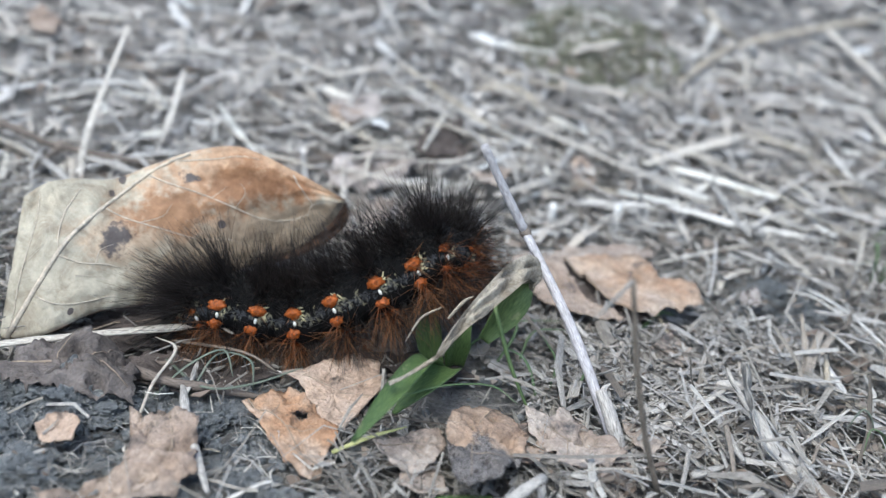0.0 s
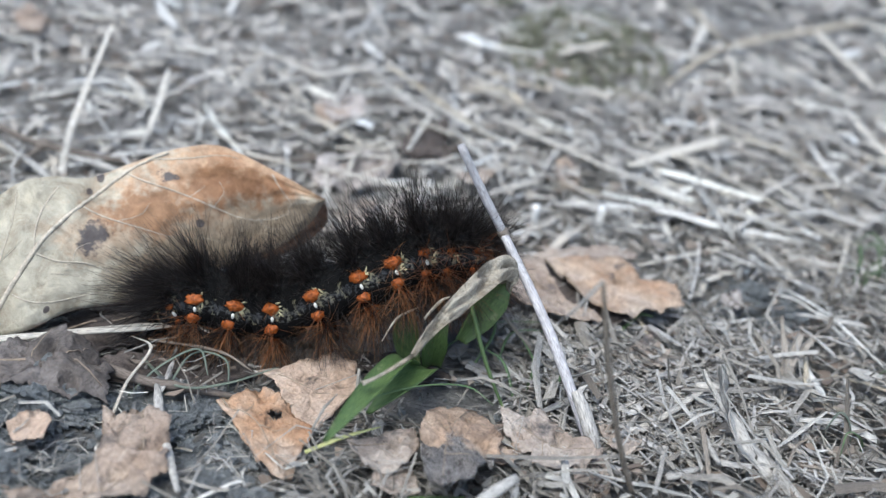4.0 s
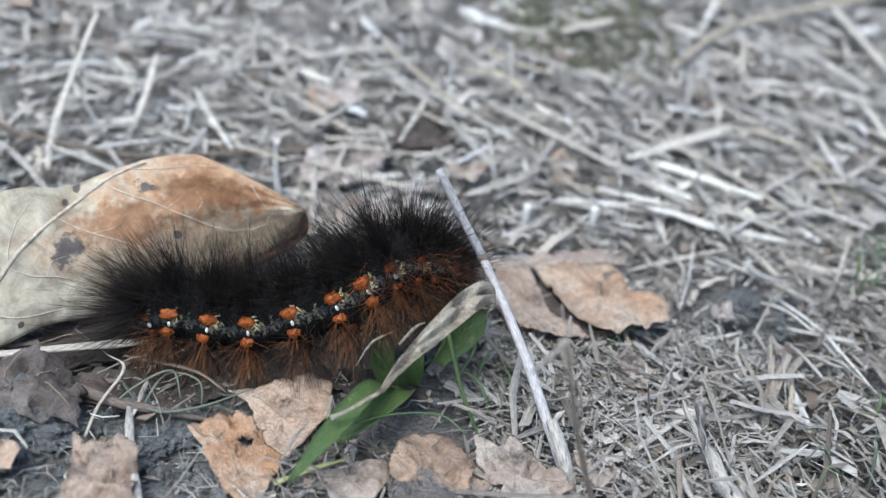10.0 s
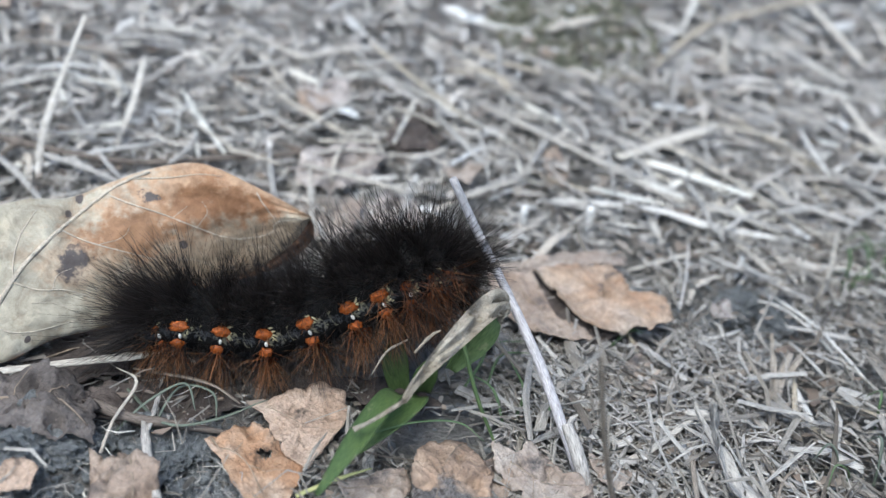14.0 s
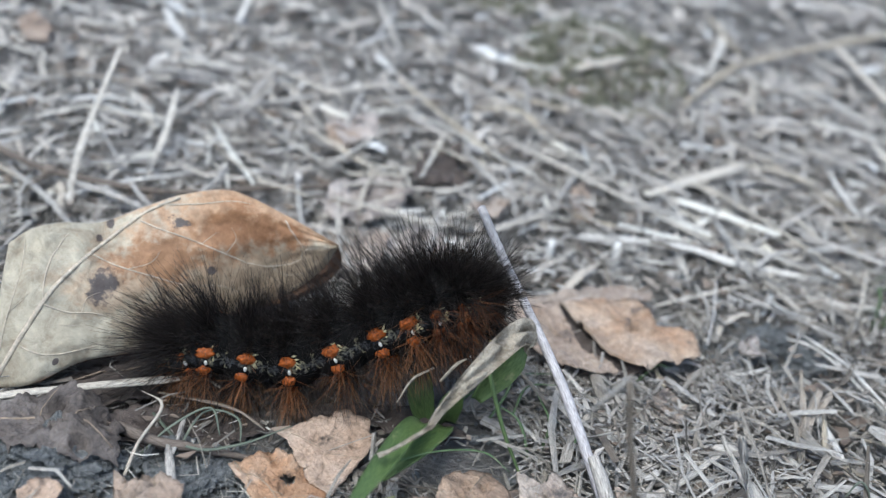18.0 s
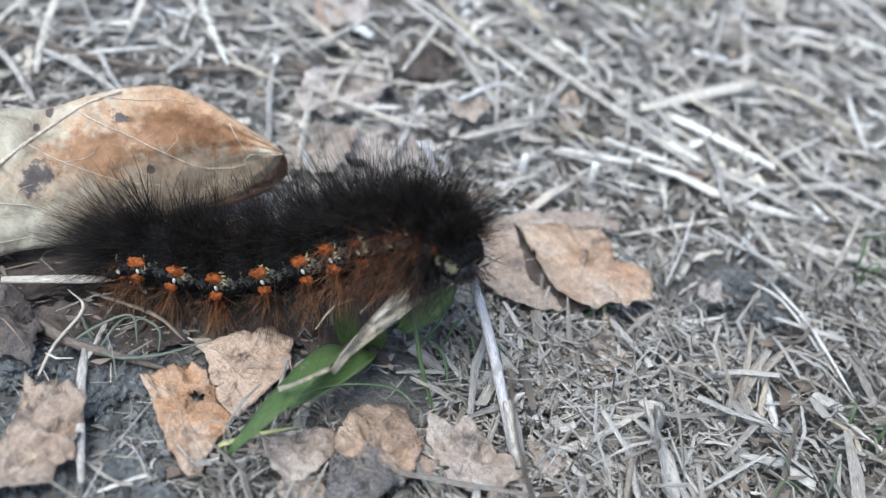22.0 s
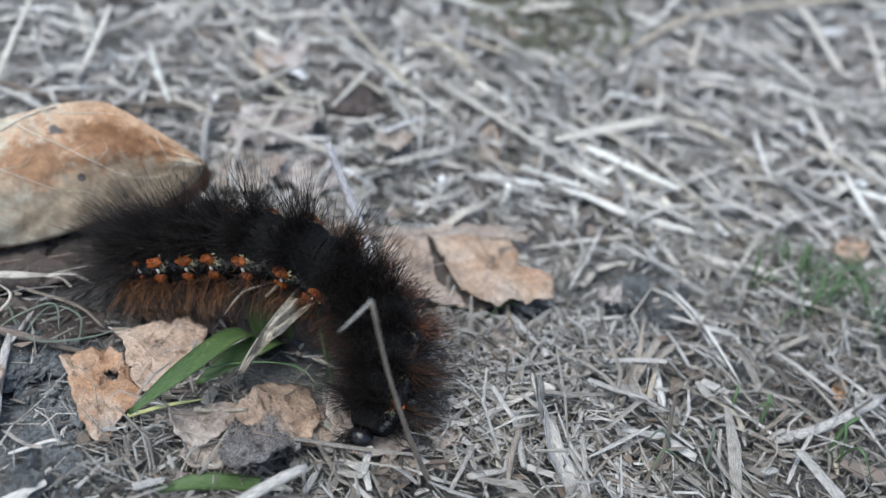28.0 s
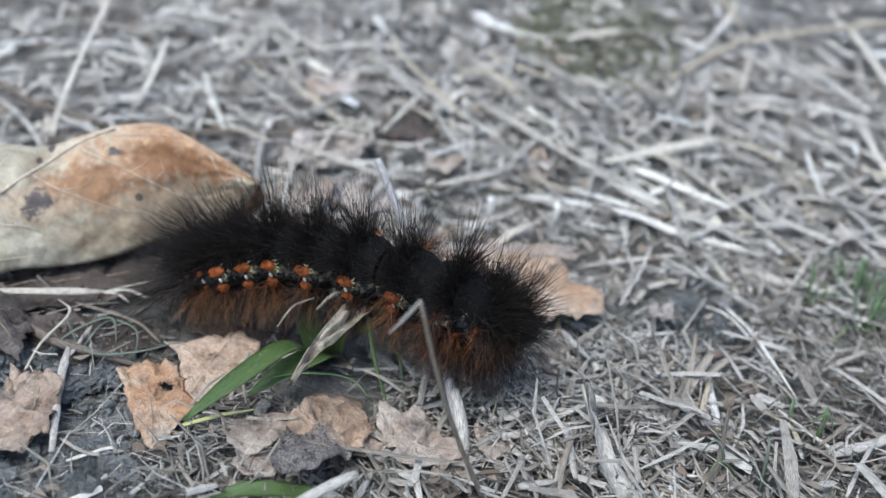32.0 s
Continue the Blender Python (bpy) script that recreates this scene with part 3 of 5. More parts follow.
scatter("straw_litter", "weathered grey straw litter covering the soil", 4000, LITTER, 11, (-0.14, 0.22, 0.168, 0.44), (8, 30), (0.9, 2.6), 2.6, 0.08, 0.25, True, 0.1)
scatter("straw_chaff", "fine grey chaff and broken straw bits between the straws", 10000, CHIP, 12, (-0.10, 0.14, 0.15, 0.26), (2.6, 8), (0.5, 1.5), 1.5, 0.12, 0.25)
scatter("straw_chaff", "dark and pale chaff crumbs on the soil", 7000, NEARLITTER, 16, (-0.085, 0.125, 0.085, 0.17), (1.9, 6.5), (0.32, 0.9), 3.6, 0.42, 0.5)
scatter("straw_litter", "short brown-grey chopped straw on the soil", 3000, CHIPS, 14, (-0.085, 0.125, 0.085, 0.185), (5, 17), (0.4, 1.15), 4.6, 0.28, 0.4, True, 0.12)
scatter("straw_chaff", "coarse straw crumbs far back", 8000, CHIP, 15, (-0.14, 0.22, 0.24, 0.44), (3.5, 11), (0.9, 2.4), 1.6, 0.1, 0.25)
scatter("straw_litter", "bright bleached straws lying on top of the litter", 520, BRIGHT, 17, (-0.14, 0.22, 0.185, 0.44), (15, 46), (1.2, 2.4), 3.6, 0.05, 0.3, True, 0.03, heading=(-0.75, 0.3))
scatter("straw_chips", "flat weathered straw and bark chips lying on the soil", 300, CHIPS, 43, (-0.01, 0.13, 0.088, 0.19), (4.5, 13), (1.2, 2.2), 4.2, 0.22, 0.16, True, 0.14)
scatter("straw_chips", "weathered flat straw strips lying aslant on the soil", 260, CHIPS, 44, (0.018, 0.10, 0.09, 0.144), (7, 18), (0.8, 2.0), 5.2, 0.16, 0.2, True, 0.1, heading=(-0.8, 0.5))
scatter("straw_fibres", "thin curled straw fibres on the soil", 3000, NEARLITTER, 13, (-0.09, 0.14, 0.085, 0.22), (7, 16), (0.2, 0.4), 3.2, 0.12, 0.9, True, 0.3)

scatter("straw_litter", "grey straw litter strewn over the ground all round", 10000, LITTER, 41, (-1.2, 1.3, -1.0, 1.5), (16, 48), (1.4, 3.2), 3.0, 0.06, 0.25, False, 0.06, 0.3, (-0.13, 0.21, 0.09, 0.43))
scatter("straw_chaff", "coarse grey chaff strewn over the ground all round", 6000, CHIP, 42, (-1.2, 1.3, -1.0, 1.5), (7, 20), (1.4, 3.4), 2.0, 0.08, 0.25, False, 0.06, 0.3, (-0.13, 0.21, 0.09, 0.43))


def loose_straws(count, seed):
    """Single straws and flakes within reach, each its own thing."""
    rng = random.Random(seed)
    tones = ("pale", "grey", "grey", "worn", "pale", "grey", "grey")
    made = 0
    while made < count:
        x, y = rng.uniform(-80, 125), rng.uniform(92, 240)
        if in_bare_soil(x * MM, y * MM) or (-62 < x < 63 and 100 < y < 182):
            continue
        made += 1
        near = y < 165
        a, ln, wd = rng.uniform(0, 6.28), rng.uniform(4, 13) if near else rng.uniform(8, 26), rng.uniform(0.4, 1.0) if near else rng.uniform(0.5, 1.4)
        if 40 < x and rng.random() < 0.5:
            a = rng.gauss(-0.65, 0.3)
        dx, dy = 0.5 * ln * math.cos(a), 0.5 * ln * math.sin(a)
        z0, z1 = (ground_z(0, (y + k * dy) * MM) / MM + rng.uniform(0.8, 3.4) for k in (-1, 1))
        straw(rng.choice(("grey", "worn", "worn", "brown", "grey") if near else tones), wd, (x - dx, y - dy, z0), (x + rng.uniform(-1, 1), y + rng.uniform(-1, 1), 0.5 * (z0 + z1) + 0.3), (x + dx, y + dy, z1))


loose_straws(230, 8)


def crumbs(name, label, count, material, seed, region, size, test=None):
    rng = np.random.default_rng(seed)
    base = bmesh.new()
    bmesh.ops.create_icosphere(base, subdivisions=1, radius=1.0)
    bv = np.array([v.co[:] for v in base.verts])
    bf = [tuple(v.index for v in f.verts) for f in base.faces]
    base.free()
    verts, faces = [], []
    made = 0
    while made < count:
        x, y = rng.uniform(region[0], region[1]), rng.uniform(region[2], region[3])
        if test and not test(x, y) and rng.random() < 0.8:
            continue
        made += 1
        r = min(size[1], size[0] * math.exp(rng.normal(0, 0.5))) * MM
        v = bv * rng.uniform(0.65, 1.15, (len(bv), 1)) * r * np.array((1, rng.uniform(0.6, 1), rng.uniform(0.5, 0.8)))
        a = rng.uniform(0, 6.28)
        v = v @ np.array(((math.cos(a), -math.sin(a), 0), (math.sin(a), math.cos(a), 0), (0, 0, 1)))
        o = len(verts)
        verts += list(v + np.array((x, y, ground_z(x, y) + r * 0.15 - 0.0003)))
        faces += [tuple(i + o for i in f) for f in bf]
    ob = solid(name, verts, faces, material, smooth=False)
    tagged(ob, label, "soil", kind="stuff")


scatter("straw_fibres", "short pale straw fibres on the bare soil", 240, BRIGHT, 18, (-0.075, -0.004, 0.085, 0.122), (3, 8), (0.16, 0.4), 2.2, 0.12, 0.6, False, 0.25)
scatter("straw_chaff", "pale fine chaff beside the leaning stalk", 2600, PALECHAFF, 19, (0.022, 0.07, 0.112, 0.152), (2.0, 6), (0.4, 1.0), 3.2, 0.25, 0.35)
scatter("straw_fibres", "curly pale dry grass fibres on the bare soil", 220, PALECHAFF, 20, (-0.06, 0.03, 0.085, 0.116), (6, 14), (0.16, 0.34), 2.6, 0.15, 0.7, False, 0.45)
crumbs("soil_crumbs", "small grey crumbs of dry soil", 3600, CLOD, 21, (-0.08, 0.12, 0.085, 0.2), (0.55, 2.0), in_bare_soil)


def flakes(count, seed, area=(-0.1, 0.15, 0.088, 0.28), size=0.95, label="small broken brown and grey leaf flakes in the litter"):
    """Broken flakes of leaf and bark, thin plates lying every way."""
    rng = np.random.default_rng(seed)
    verts, faces = [], []
    for _ in range(count):
        x, y = rng.uniform(area[0], area[1]), rng.uniform(area[2], area[3])
        if under_leaf(x, y):
            continue
        n = int(rng.integers(5, 8))
        r = min(3.2 * size, size * math.exp(rng.normal(0, 0.5))) * MM
        ang = np.sort(rng.uniform(0, 6.283, n))
        rad = r * rng.uniform(0.55, 1.1, n)
        tx, ty = rng.normal(0, 0.3, 2)
        o = len(verts)
        z = ground_z(x, y) + rng.uniform(0.8, 2.6) * MM
        for k in (0, 1):
            for a, q in zip(ang, rad):
                px, py = q * math.cos(a), 0.6 * q * math.sin(a)
                verts.append((x + px, y + py, z + tx * px + ty * py + 8 * q * px - k * 0.00022))
        faces.append(tuple(range(o, o + n)))
        faces.append(tuple(range(o + 2 * n - 1, o + n - 1, -1)))
        faces += [(o + k, o + n + k, o + n + (k + 1) % n, o + (k + 1) % n) for k in range(n)]
    tagged(solid("leaf_flakes", verts, faces, FLAKE, smooth=False), label, "litter", kind="stuff")


flakes(3400, 31, size=0.8)
flakes(170, 32, (0.02, 0.13, 0.09, 0.17), 1.9, "torn brown-grey leaf and bark bits in the litter")


def clod(x, y, z, r, squash, seed):
    bm = bmesh.new()
    bmesh.ops.create_icosphere(bm, subdivisions=5, radius=1.0)
    for v in bm.verts:
        p = v.co + Vector((seed * 3.1, 0, 0))
        cut = noise.cell(p * 2.4 + 0.3 * noise.noise_vector(p * 2)) * 0.22
        v.co *= 0.95 + 0.4 * noise.fractal(p * 1.5, 0.5, 2.0, 7) + cut
        v.co.z *= squash
        v.co *= r * MM
    me = bpy.data.meshes.new("soil_clod")
    bm.to_mesh(me)
    bm.free()
    me.materials.append(CLOD)
    ob = new("soil_clod", me)
    ob.location = mm(x, y, z)
    ob.rotation_euler = (0, 0, seed * 1.7)
    tagged(ob, "rough blue-grey clod of dry soil", "clod", "clods of bare soil")


for i, (x, y, r, s) in enumerate(((-44, 118, 6.2, 0.5), (-52, 119, 4.2, 0.6), (-50, 111, 3.6, 0.55), (-57, 113, 4.5, 0.6), (-38, 119, 3.2, 0.5), (-46, 104, 4.0, 0.4),
                                  (-26, 116, 3.6, 0.35), (-22, 119, 2.6, 0.4), (-30, 109, 3.0, 0.3), (-60, 121, 3.4, 0.6), (-54, 104, 3.8, 0.4), (77, 125, 2.6, 0.8),
                                  (72, 121, 1.9, 0.8), (71, 166, 4.0, 0.5), (77, 161, 3.2, 0.5), (-17, 104, 2.8, 0.35), (84, 123, 1.6, 0.8))):
    clod(x, y, 0.1 * r, r, s, i + 1)


# ---- dry leaves
def fragment(name, label, outline, height, material, seed, lift=1.2, crumple=1.1, jag=0.45, tilt=(0, 0), hole=None, ribs=(), rib_material=None, cup=0.0, crack=None):
    """A dry leaf or a piece of one: plan outline in mm, torn edge, crumpled sheet with thickness, raised veins as parts."""
    c = Vector((sum(p[0] for p in outline) / len(outline), sum(p[1] for p in outline) / len(outline)))
    rim = []
    for i, p in enumerate(outline):
        q = outline[(i + 1) % len(outline)]
        span = math.hypot(q[0] - p[0], q[1] - p[1])
        k = max(3, int(span / 0.36))
        for j in range(k):
            s = j / k
            x, y = p[0] + (q[0] - p[0]) * s - c.x, p[1] + (q[1] - p[1]) * s - c.y
            e = jag * (noise.noise(Vector((x * 0.5, y * 0.5, seed * 7.0))) * 1.5 + 0.55 * noise.noise(Vector((x * 1.7, y * 1.7, seed * 3.0))) + 0.35 * noise.noise(Vector((x * 4.3, y * 4.3, seed * 2.0))))
            r = max(0.5, math.hypot(x, y))
            rim.append((x * (1 + e / r), y * (1 + e / r)))
    reach = max(math.hypot(*p) for p in rim)

    def surf(x, y):
        q = (x * x + y * y) / (reach * reach)
        fold = noise.fractal(Vector((x * 0.11, y * 0.11, seed * 5.3)), 0.9, 2.0, 3)
        crease = noise.fractal(Vector((x * 0.34, y * 0.34, seed * 2.1)), 0.8, 2.0, 3)
        return crumple * (1.1 * fold + 0.75 * crease - 0.9 * abs(crease)) + lift * q * (1 + 1.3 * noise.noise(Vector((x / (abs(x) + abs(y) + 0.1) * 1.3, y / (abs(x) + abs(y) + 0.1) * 1.3, seed * 4.0)))) + tilt[0] * x + tilt[1] * y + cup * abs(x) / reach

    rings = 12
    n = len(rim)
    verts, uvs, faces = [], [], []
    for side in (0, 1):
        for ring in range(1, rings + 1):
            for x, y in rim:
                s = ring / rings
                verts.append(mm(x * s, y * s, surf(x * s, y * s) - 0.22 * side))
                uvs.append((x * s, y * s))
    mid = len(verts)
    verts += [mm(0, 0, surf(0, 0)), mm(0, 0, surf(0, 0) - 0.22)]
    uvs += [(0, 0), (0, 0)]
    layer = rings * n

    def gone(ix):
        if not hole:
            return False
        p = verts[ix] / MM
        return ((p.x - hole[0] + c.x) / hole[2]) ** 2 + ((p.y - hole[1] + c.y) / hole[3]) ** 2 < 1
    for ring in range(rings - 1):
        for k in range(n):
            a, b = ring * n + k, ring * n + (k + 1) % n
            if gone(a):
                continue
            faces.append((a, a + n, b + n, b))
            faces.append((a + layer, b + layer, b + n + layer, a + n + layer))
    for k in range(n):
        b = (k + 1) % n
        faces.append((mid, k, b))
        faces.append((mid + 1, b + layer, k + layer))
        a, b = (rings - 1) * n + k, (rings - 1) * n + b
        faces.append((a, a + layer, b + layer, b))
    root = new(name)
    root.location = mm(c.x, c.y, height) + Vector((0, 0, ground_z(c.x * MM, c.y * MM)))
    solid("blade", verts, faces, material, root, "", uvs)
    for r in ribs:
        pts = [mm(x - c.x, y - c.y, surf(x - c.x, y - c.y) + 0.06) for x, y in [tuple(p)[:2] for p in spline([(q[0], q[1], 0) for q in r[1:]], 10)]]
        v, f, u = tube(pts, [r[0] * MM * (1 - 0.6 * i / 9) for i in range(10)], 6, 0.8)
        solid("vein", v, f, rib_material or DARKVEIN, root, "", u)
    tagged(root, label, "leaf")
    return root


fragment("leaf_fragment", "torn rust-orange dry leaf piece with a small hole", ((-19.8, 118.7), (-17.4, 120.5), (-16.1, 121.7), (-13.7, 123.0), (-11.4, 122.2), (-9.6, 119.2), (-8.0, 117.1), (-5.5, 115.3), (-6.1, 111.8), (-6.9, 108.6), (-7.2, 104.9), (-8.1, 104.1), (-10.1, 105.9), (-12.2, 108.2), (-14.5, 111.6), (-17.4, 115.7)), 2.0, RUST, 1,
         0.8, 1.0, 0.4, (0.0, 0.03), (-11.3, 117.3, 1.0, 0.6), ((0.12, (-19, 119), (-13, 115), (-8.5, 105.5)), (0.08, (-13, 115), (-7, 114.5)), (0.08, (-15.5, 117), (-13.4, 122))))
fragment("leaf_fragment", "flat tan dry leaf piece with a split", ((-14.3, 126.4), (-12.2, 125.2), (-10.8, 122.2), (-10.0, 120.2), (-6.4, 120.6), (-9.6, 119.4), (-8.1, 117.7), (-6.2, 115.6), (-4.6, 115.6), (-4.0, 117.8), (-2.2, 120.6), (0.1, 125.6), (-0.6, 131.0), (-4.0, 132.4), (-8.0, 130.8), (-12.1, 127.7)), 2.1, TAN, 2,
         0.8, 0.8, 0.3, (0.0, 0.03), None, ((0.1, (-12, 126.5), (-6.5, 124), (-1, 123)), (0.07, (-8, 124.6), (-4, 129))))
fragment("dry_leaf", "curled brown dry leaf with dark mould on its lower half", ((10.0, 117.0), (11.8, 120.7), (15.5, 123.6), (18.2, 124.2), (18.8, 120.5), (21.6, 115.8), (20.6, 110.9), (18.4, 106.7), (16.4, 101.7), (12.3, 99.7), (10.1, 100.9), (9.6, 108.1), (9.3, 111.6)), 4.6, MOULDY, 3,
         0.5, 1.4, 0.4, (-0.12, -0.26), None, ((0.14, (17, 122.5), (13.5, 113), (12.5, 102)), (0.09, (15.8, 119), (19.5, 117)), (0.09, (14, 115), (10.5, 114)), (0.09, (13, 109), (17.5, 107.5))))
fragment("leaf_fragment", "pale grey-brown dry leaf flap beside the mouldy leaf", ((-0.7, 112.0), (1.3, 112.8), (4.7, 114.9), (8.6, 116.0), (9.4, 112.1), (8.2, 108.1), (6.6, 106.7), (3.6, 106.4), (1.6, 106.9), (0.4, 109.9)), 3.0, GREYBROWN, 23, 1.0, 1.0, 0.45, (0.0, -0.05), None, ((0.1, (0, 111), (4, 112), (8.5, 111.5)),))
fragment("leaf_fragment", "grey-brown dry leaf piece under the mouldy leaf", ((3.9, 109.5), (8.6, 110.4), (9.8, 104.1), (6.0, 102.3), (2.8, 104.5)), 1.7, GREYBROWN, 24, 1.0, 1.0, 0.4, (0.0, 0.06))
fragment("leaf_fragment", "ragged pale grey-brown dry leaf piece", ((21.4, 121.0), (25.0, 120.8), (27.3, 122.2), (30.0, 121.7), (31.8, 117.8), (34.0, 116.6), (35.0, 113.9), (32.3, 111.9), (29.4, 110.0), (27.0, 110.4), (25.3, 111.2), (25.5, 113.9), (23.2, 115.5), (21.6, 117.6)), 2.2, GREYBROWN, 4,
         1.1, 1.3, 0.9, (0, 0.02), None, ((0.12, (24, 118.5), (28, 116.5), (34, 114.8)), (0.07, (27.5, 117), (26.8, 112)), (0.07, (29.5, 116), (30.5, 120.5))))
fragment("leaf_fragment", "torn grey leaf piece below the ragged leaf", ((31.4, 113.8), (36.2, 116.2), (36.9, 110.2), (33.8, 105.4), (30.8, 106.7)), 0.9, GREYBROWN, 25, 1.2, 1.1, 0.6, (0, 0.04))
fragment("dry_leaf", "pinkish-brown half of a broken dry leaf", ((22.8, 162.4), (30.4, 164.9), (31.6, 161.2), (33.0, 157.4), (34.0, 152.5), (34.9, 151.7), (36.9, 151.6), (38.8, 148.9), (39.8, 147.2), (36.3, 145.5), (32.4, 145.5), (28.0, 147.6), (25.3, 150.4), (23.3, 155.6)), 5, BROWNPINK, 5,
         0.2, 0.9, 0.4, (0.0, 0.0), None, ((0.10, (27.4, 160), (31, 154.5), (35.5, 148.5)),))
fragment("dry_leaf", "orange-tan half of a broken dry leaf", ((31.0, 164.8), (38.3, 167.2), (45.6, 168.9), (47.4, 165.6), (48.3, 160.9), (51.8, 160.7), (54.4, 158.5), (54.8, 152.9), (49.1, 149.8), (44.3, 148.3), (41.8, 149.2), (38.9, 150.6), (36.1, 153.8), (34.8, 157.7), (33.1, 162.1)), 5.2, ORANGE, 26,
         0.3, 1.0, 0.4, (0, 0.0), None, ((0.1, (35, 165), (43.5, 160.5), (54.0, 154.5)), (0.18, (31.6, 164.5), (35.1, 157.8), (36.4, 153.9), (39.2, 150.9), (42.8, 149.4))))
# added dark strip that stands for shade down in the crack
fragment("leaf_fragment", "dark strip added for the shade in the crack of the broken leaf", ((29.8, 167.3), (32.4, 168.1), (35.8, 162.4), (37.6, 156.8), (41.2, 154.9), (45.8, 153.3), (45.8, 150.1), (38.5, 147.7), (33.9, 151.4), (32.5, 158.3)), 3, SHADESHEET, 28, 0.3, 0.6, 0.4)
fragment("leaf_fragment", "faded pinkish-grey leaf piece beside the broken leaf", ((21.2, 163.6), (22.3, 166.0), (29.8, 169.5), (38.2, 172.5), (45.7, 173.6), (51.1, 174.0), (48.9, 170.4), (38.4, 168.3), (30.1, 165.8)), 4.4, GREYBROWN, 27, -0.8, 0.9, 0.6, (0, 0.02))
fragment("dry_leaf", "brown curled dry leaf with a torn edge on bare soil", ((-34.8, 114.9), (-31.9, 113.7), (-29.3, 115.2), (-24.5, 111.5), (-23.1, 103.6), (-25.6, 98.9), (-30.2, 95.2), (-40.0, 94.7), (-42, 97.5), (-37.5, 100.3), (-33.1, 104.5), (-32.6, 108.2)), 2.6, BROWNPINK, 6,
         1.8, 1.6, 0.6, (0.05, 0.0), None, ((0.16, (-29, 114), (-27, 105), (-31, 96)), (0.1, (-28, 108), (-25, 103))))
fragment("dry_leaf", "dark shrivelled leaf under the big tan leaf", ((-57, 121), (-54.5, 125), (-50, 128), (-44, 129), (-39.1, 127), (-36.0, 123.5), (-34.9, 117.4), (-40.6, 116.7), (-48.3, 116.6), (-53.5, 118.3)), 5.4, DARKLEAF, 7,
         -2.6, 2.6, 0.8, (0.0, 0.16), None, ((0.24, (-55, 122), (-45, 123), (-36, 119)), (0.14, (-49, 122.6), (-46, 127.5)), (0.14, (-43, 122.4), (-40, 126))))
# the hollow's shade, put in as a dark sheet on the ground
fragment("dry_leaf", "dark sheet added for the shade in the hollow under the big leaf", ((-52, 133), (-46, 140), (-36, 147), (-24, 151), (-14, 153), (-15, 147), (-24, 140), (-33, 134), (-42, 130)), 1.6, SHADESHEET, 29, 0.6, 1.2, 0.6, (0.0, 0.03), None, ((0.15, (-50, 134), (-34, 141), (-17, 151)),))
# two dark sheets, no real leaves: shaded dark soil below the belly
fragment("dry_leaf", "dark sheet added for shaded dark soil under the caterpillar beside a twig", ((-40, 127), (-36, 131), (-27, 132.5), (-18, 132), (-15.5, 128), (-20, 124.5), (-28, 122.5), (-36, 123)), 1.0, SHADESHEET, 51, 0.5, 0.8, 0.7)
fragment("dry_leaf", "dark sheet added for shaded dark soil under the caterpillar behind the tan leaf", ((-15, 133), (-8, 136), (2, 137), (12, 136), (15, 131), (6, 128.5), (0, 132), (-8, 131.5)), 0.8, SHADESHEET, 52, 0.5, 0.8, 0.7)
fragment("leaf_fragment", "small tan curled leaf scrap on soil", ((-46, 109), (-44.5, 111), (-42, 111.5), (-40, 109.5), (-40, 106.5), (-42, 107), (-44, 106.5)), 3.6, TAN, 8, 0.8, 0.9, 0.3, (0.1, 0.1))
fragment("leaf_fragment", "pale crumpled leaf piece behind the tan leaf", ((-16, 194), (-12, 201), (-6, 204), (1, 204), (4, 200), (-1, 194), (-5, 188), (-12, 186)), 2.5, PALELEAF, 9, 1.6, 2.2, 0.8, (0, 0.1), None, ((0.15, (-14, 192), (-4, 197), (2, 203)),))
# no leaf here: a dark sheet for a shaded hollow between straws
fragment("leaf_fragment", "dark sheet added for a shaded hollow in far straw", ((2.6, 205.8), (5.4, 214.5), (13.0, 216.0), (13.6, 206.2), (7.3, 201.6)), 3.4, SHADESHEET, 61, 0.6, 1.6, 0.8, (0.0, 0.15))
fragment("leaf_fragment", "small brown leaf scrap in far straw", ((15.3, 197.8), (20.6, 201.5), (23.4, 198.2), (20.5, 193.5), (16.4, 194.1)), 3.2, GREYBROWN, 62, 0.8, 1.4, 0.7)
fragment("leaf_fragment", "flat pinkish leaf piece behind the tan leaf", ((-13.3, 179.7), (-8.9, 184.6), (-0.6, 186.8), (-0.9, 178.1), (-2.7, 171.2), (-8.8, 170.2), (-12.9, 173.7)), 3.2, GREYBROWN, 63, 0.5, 0.9, 0.6, (0.0, 0.04))
fragment("leaf_fragment", "pale crumpled leaf piece lying in straw", ((-3, 178), (-1, 186), (5, 191), (10, 188), (12, 182), (6, 176)), 1.8, PALELEAF, 10, 1.2, 1.8, 0.7, (0, 0.05), None, ((0.12, (-2, 180), (6, 185), (10, 187)),))
fragment("leaf_fragment", "pale brown leaf scrap among the straw", ((-17, 222), (-11, 228), (-6, 225), (-6, 217), (-12, 213)), 2.4, PALELEAF, 11, 1.2, 1.2, 0.5, (0, 0.1))
fragment("leaf_fragment", "brown leaf piece tucked under the grey-brown leaf", ((4, 102), (9, 102.5), (15, 101), (17, 97), (8, 93), (2, 97)), 0.6, GREYBROWN, 12, 1.5, 1.4, 0.6, (0, 0.05))
fragment("leaf_fragment", "reddish-brown leaf edge beside the grey-brown leaf", ((20.3, 119), (22.5, 120), (24.6, 117), (23, 112.5), (19.8, 110)), 1.4, BROWNPINK, 13, 1.2, 1.2, 0.5, (0, 0.1))
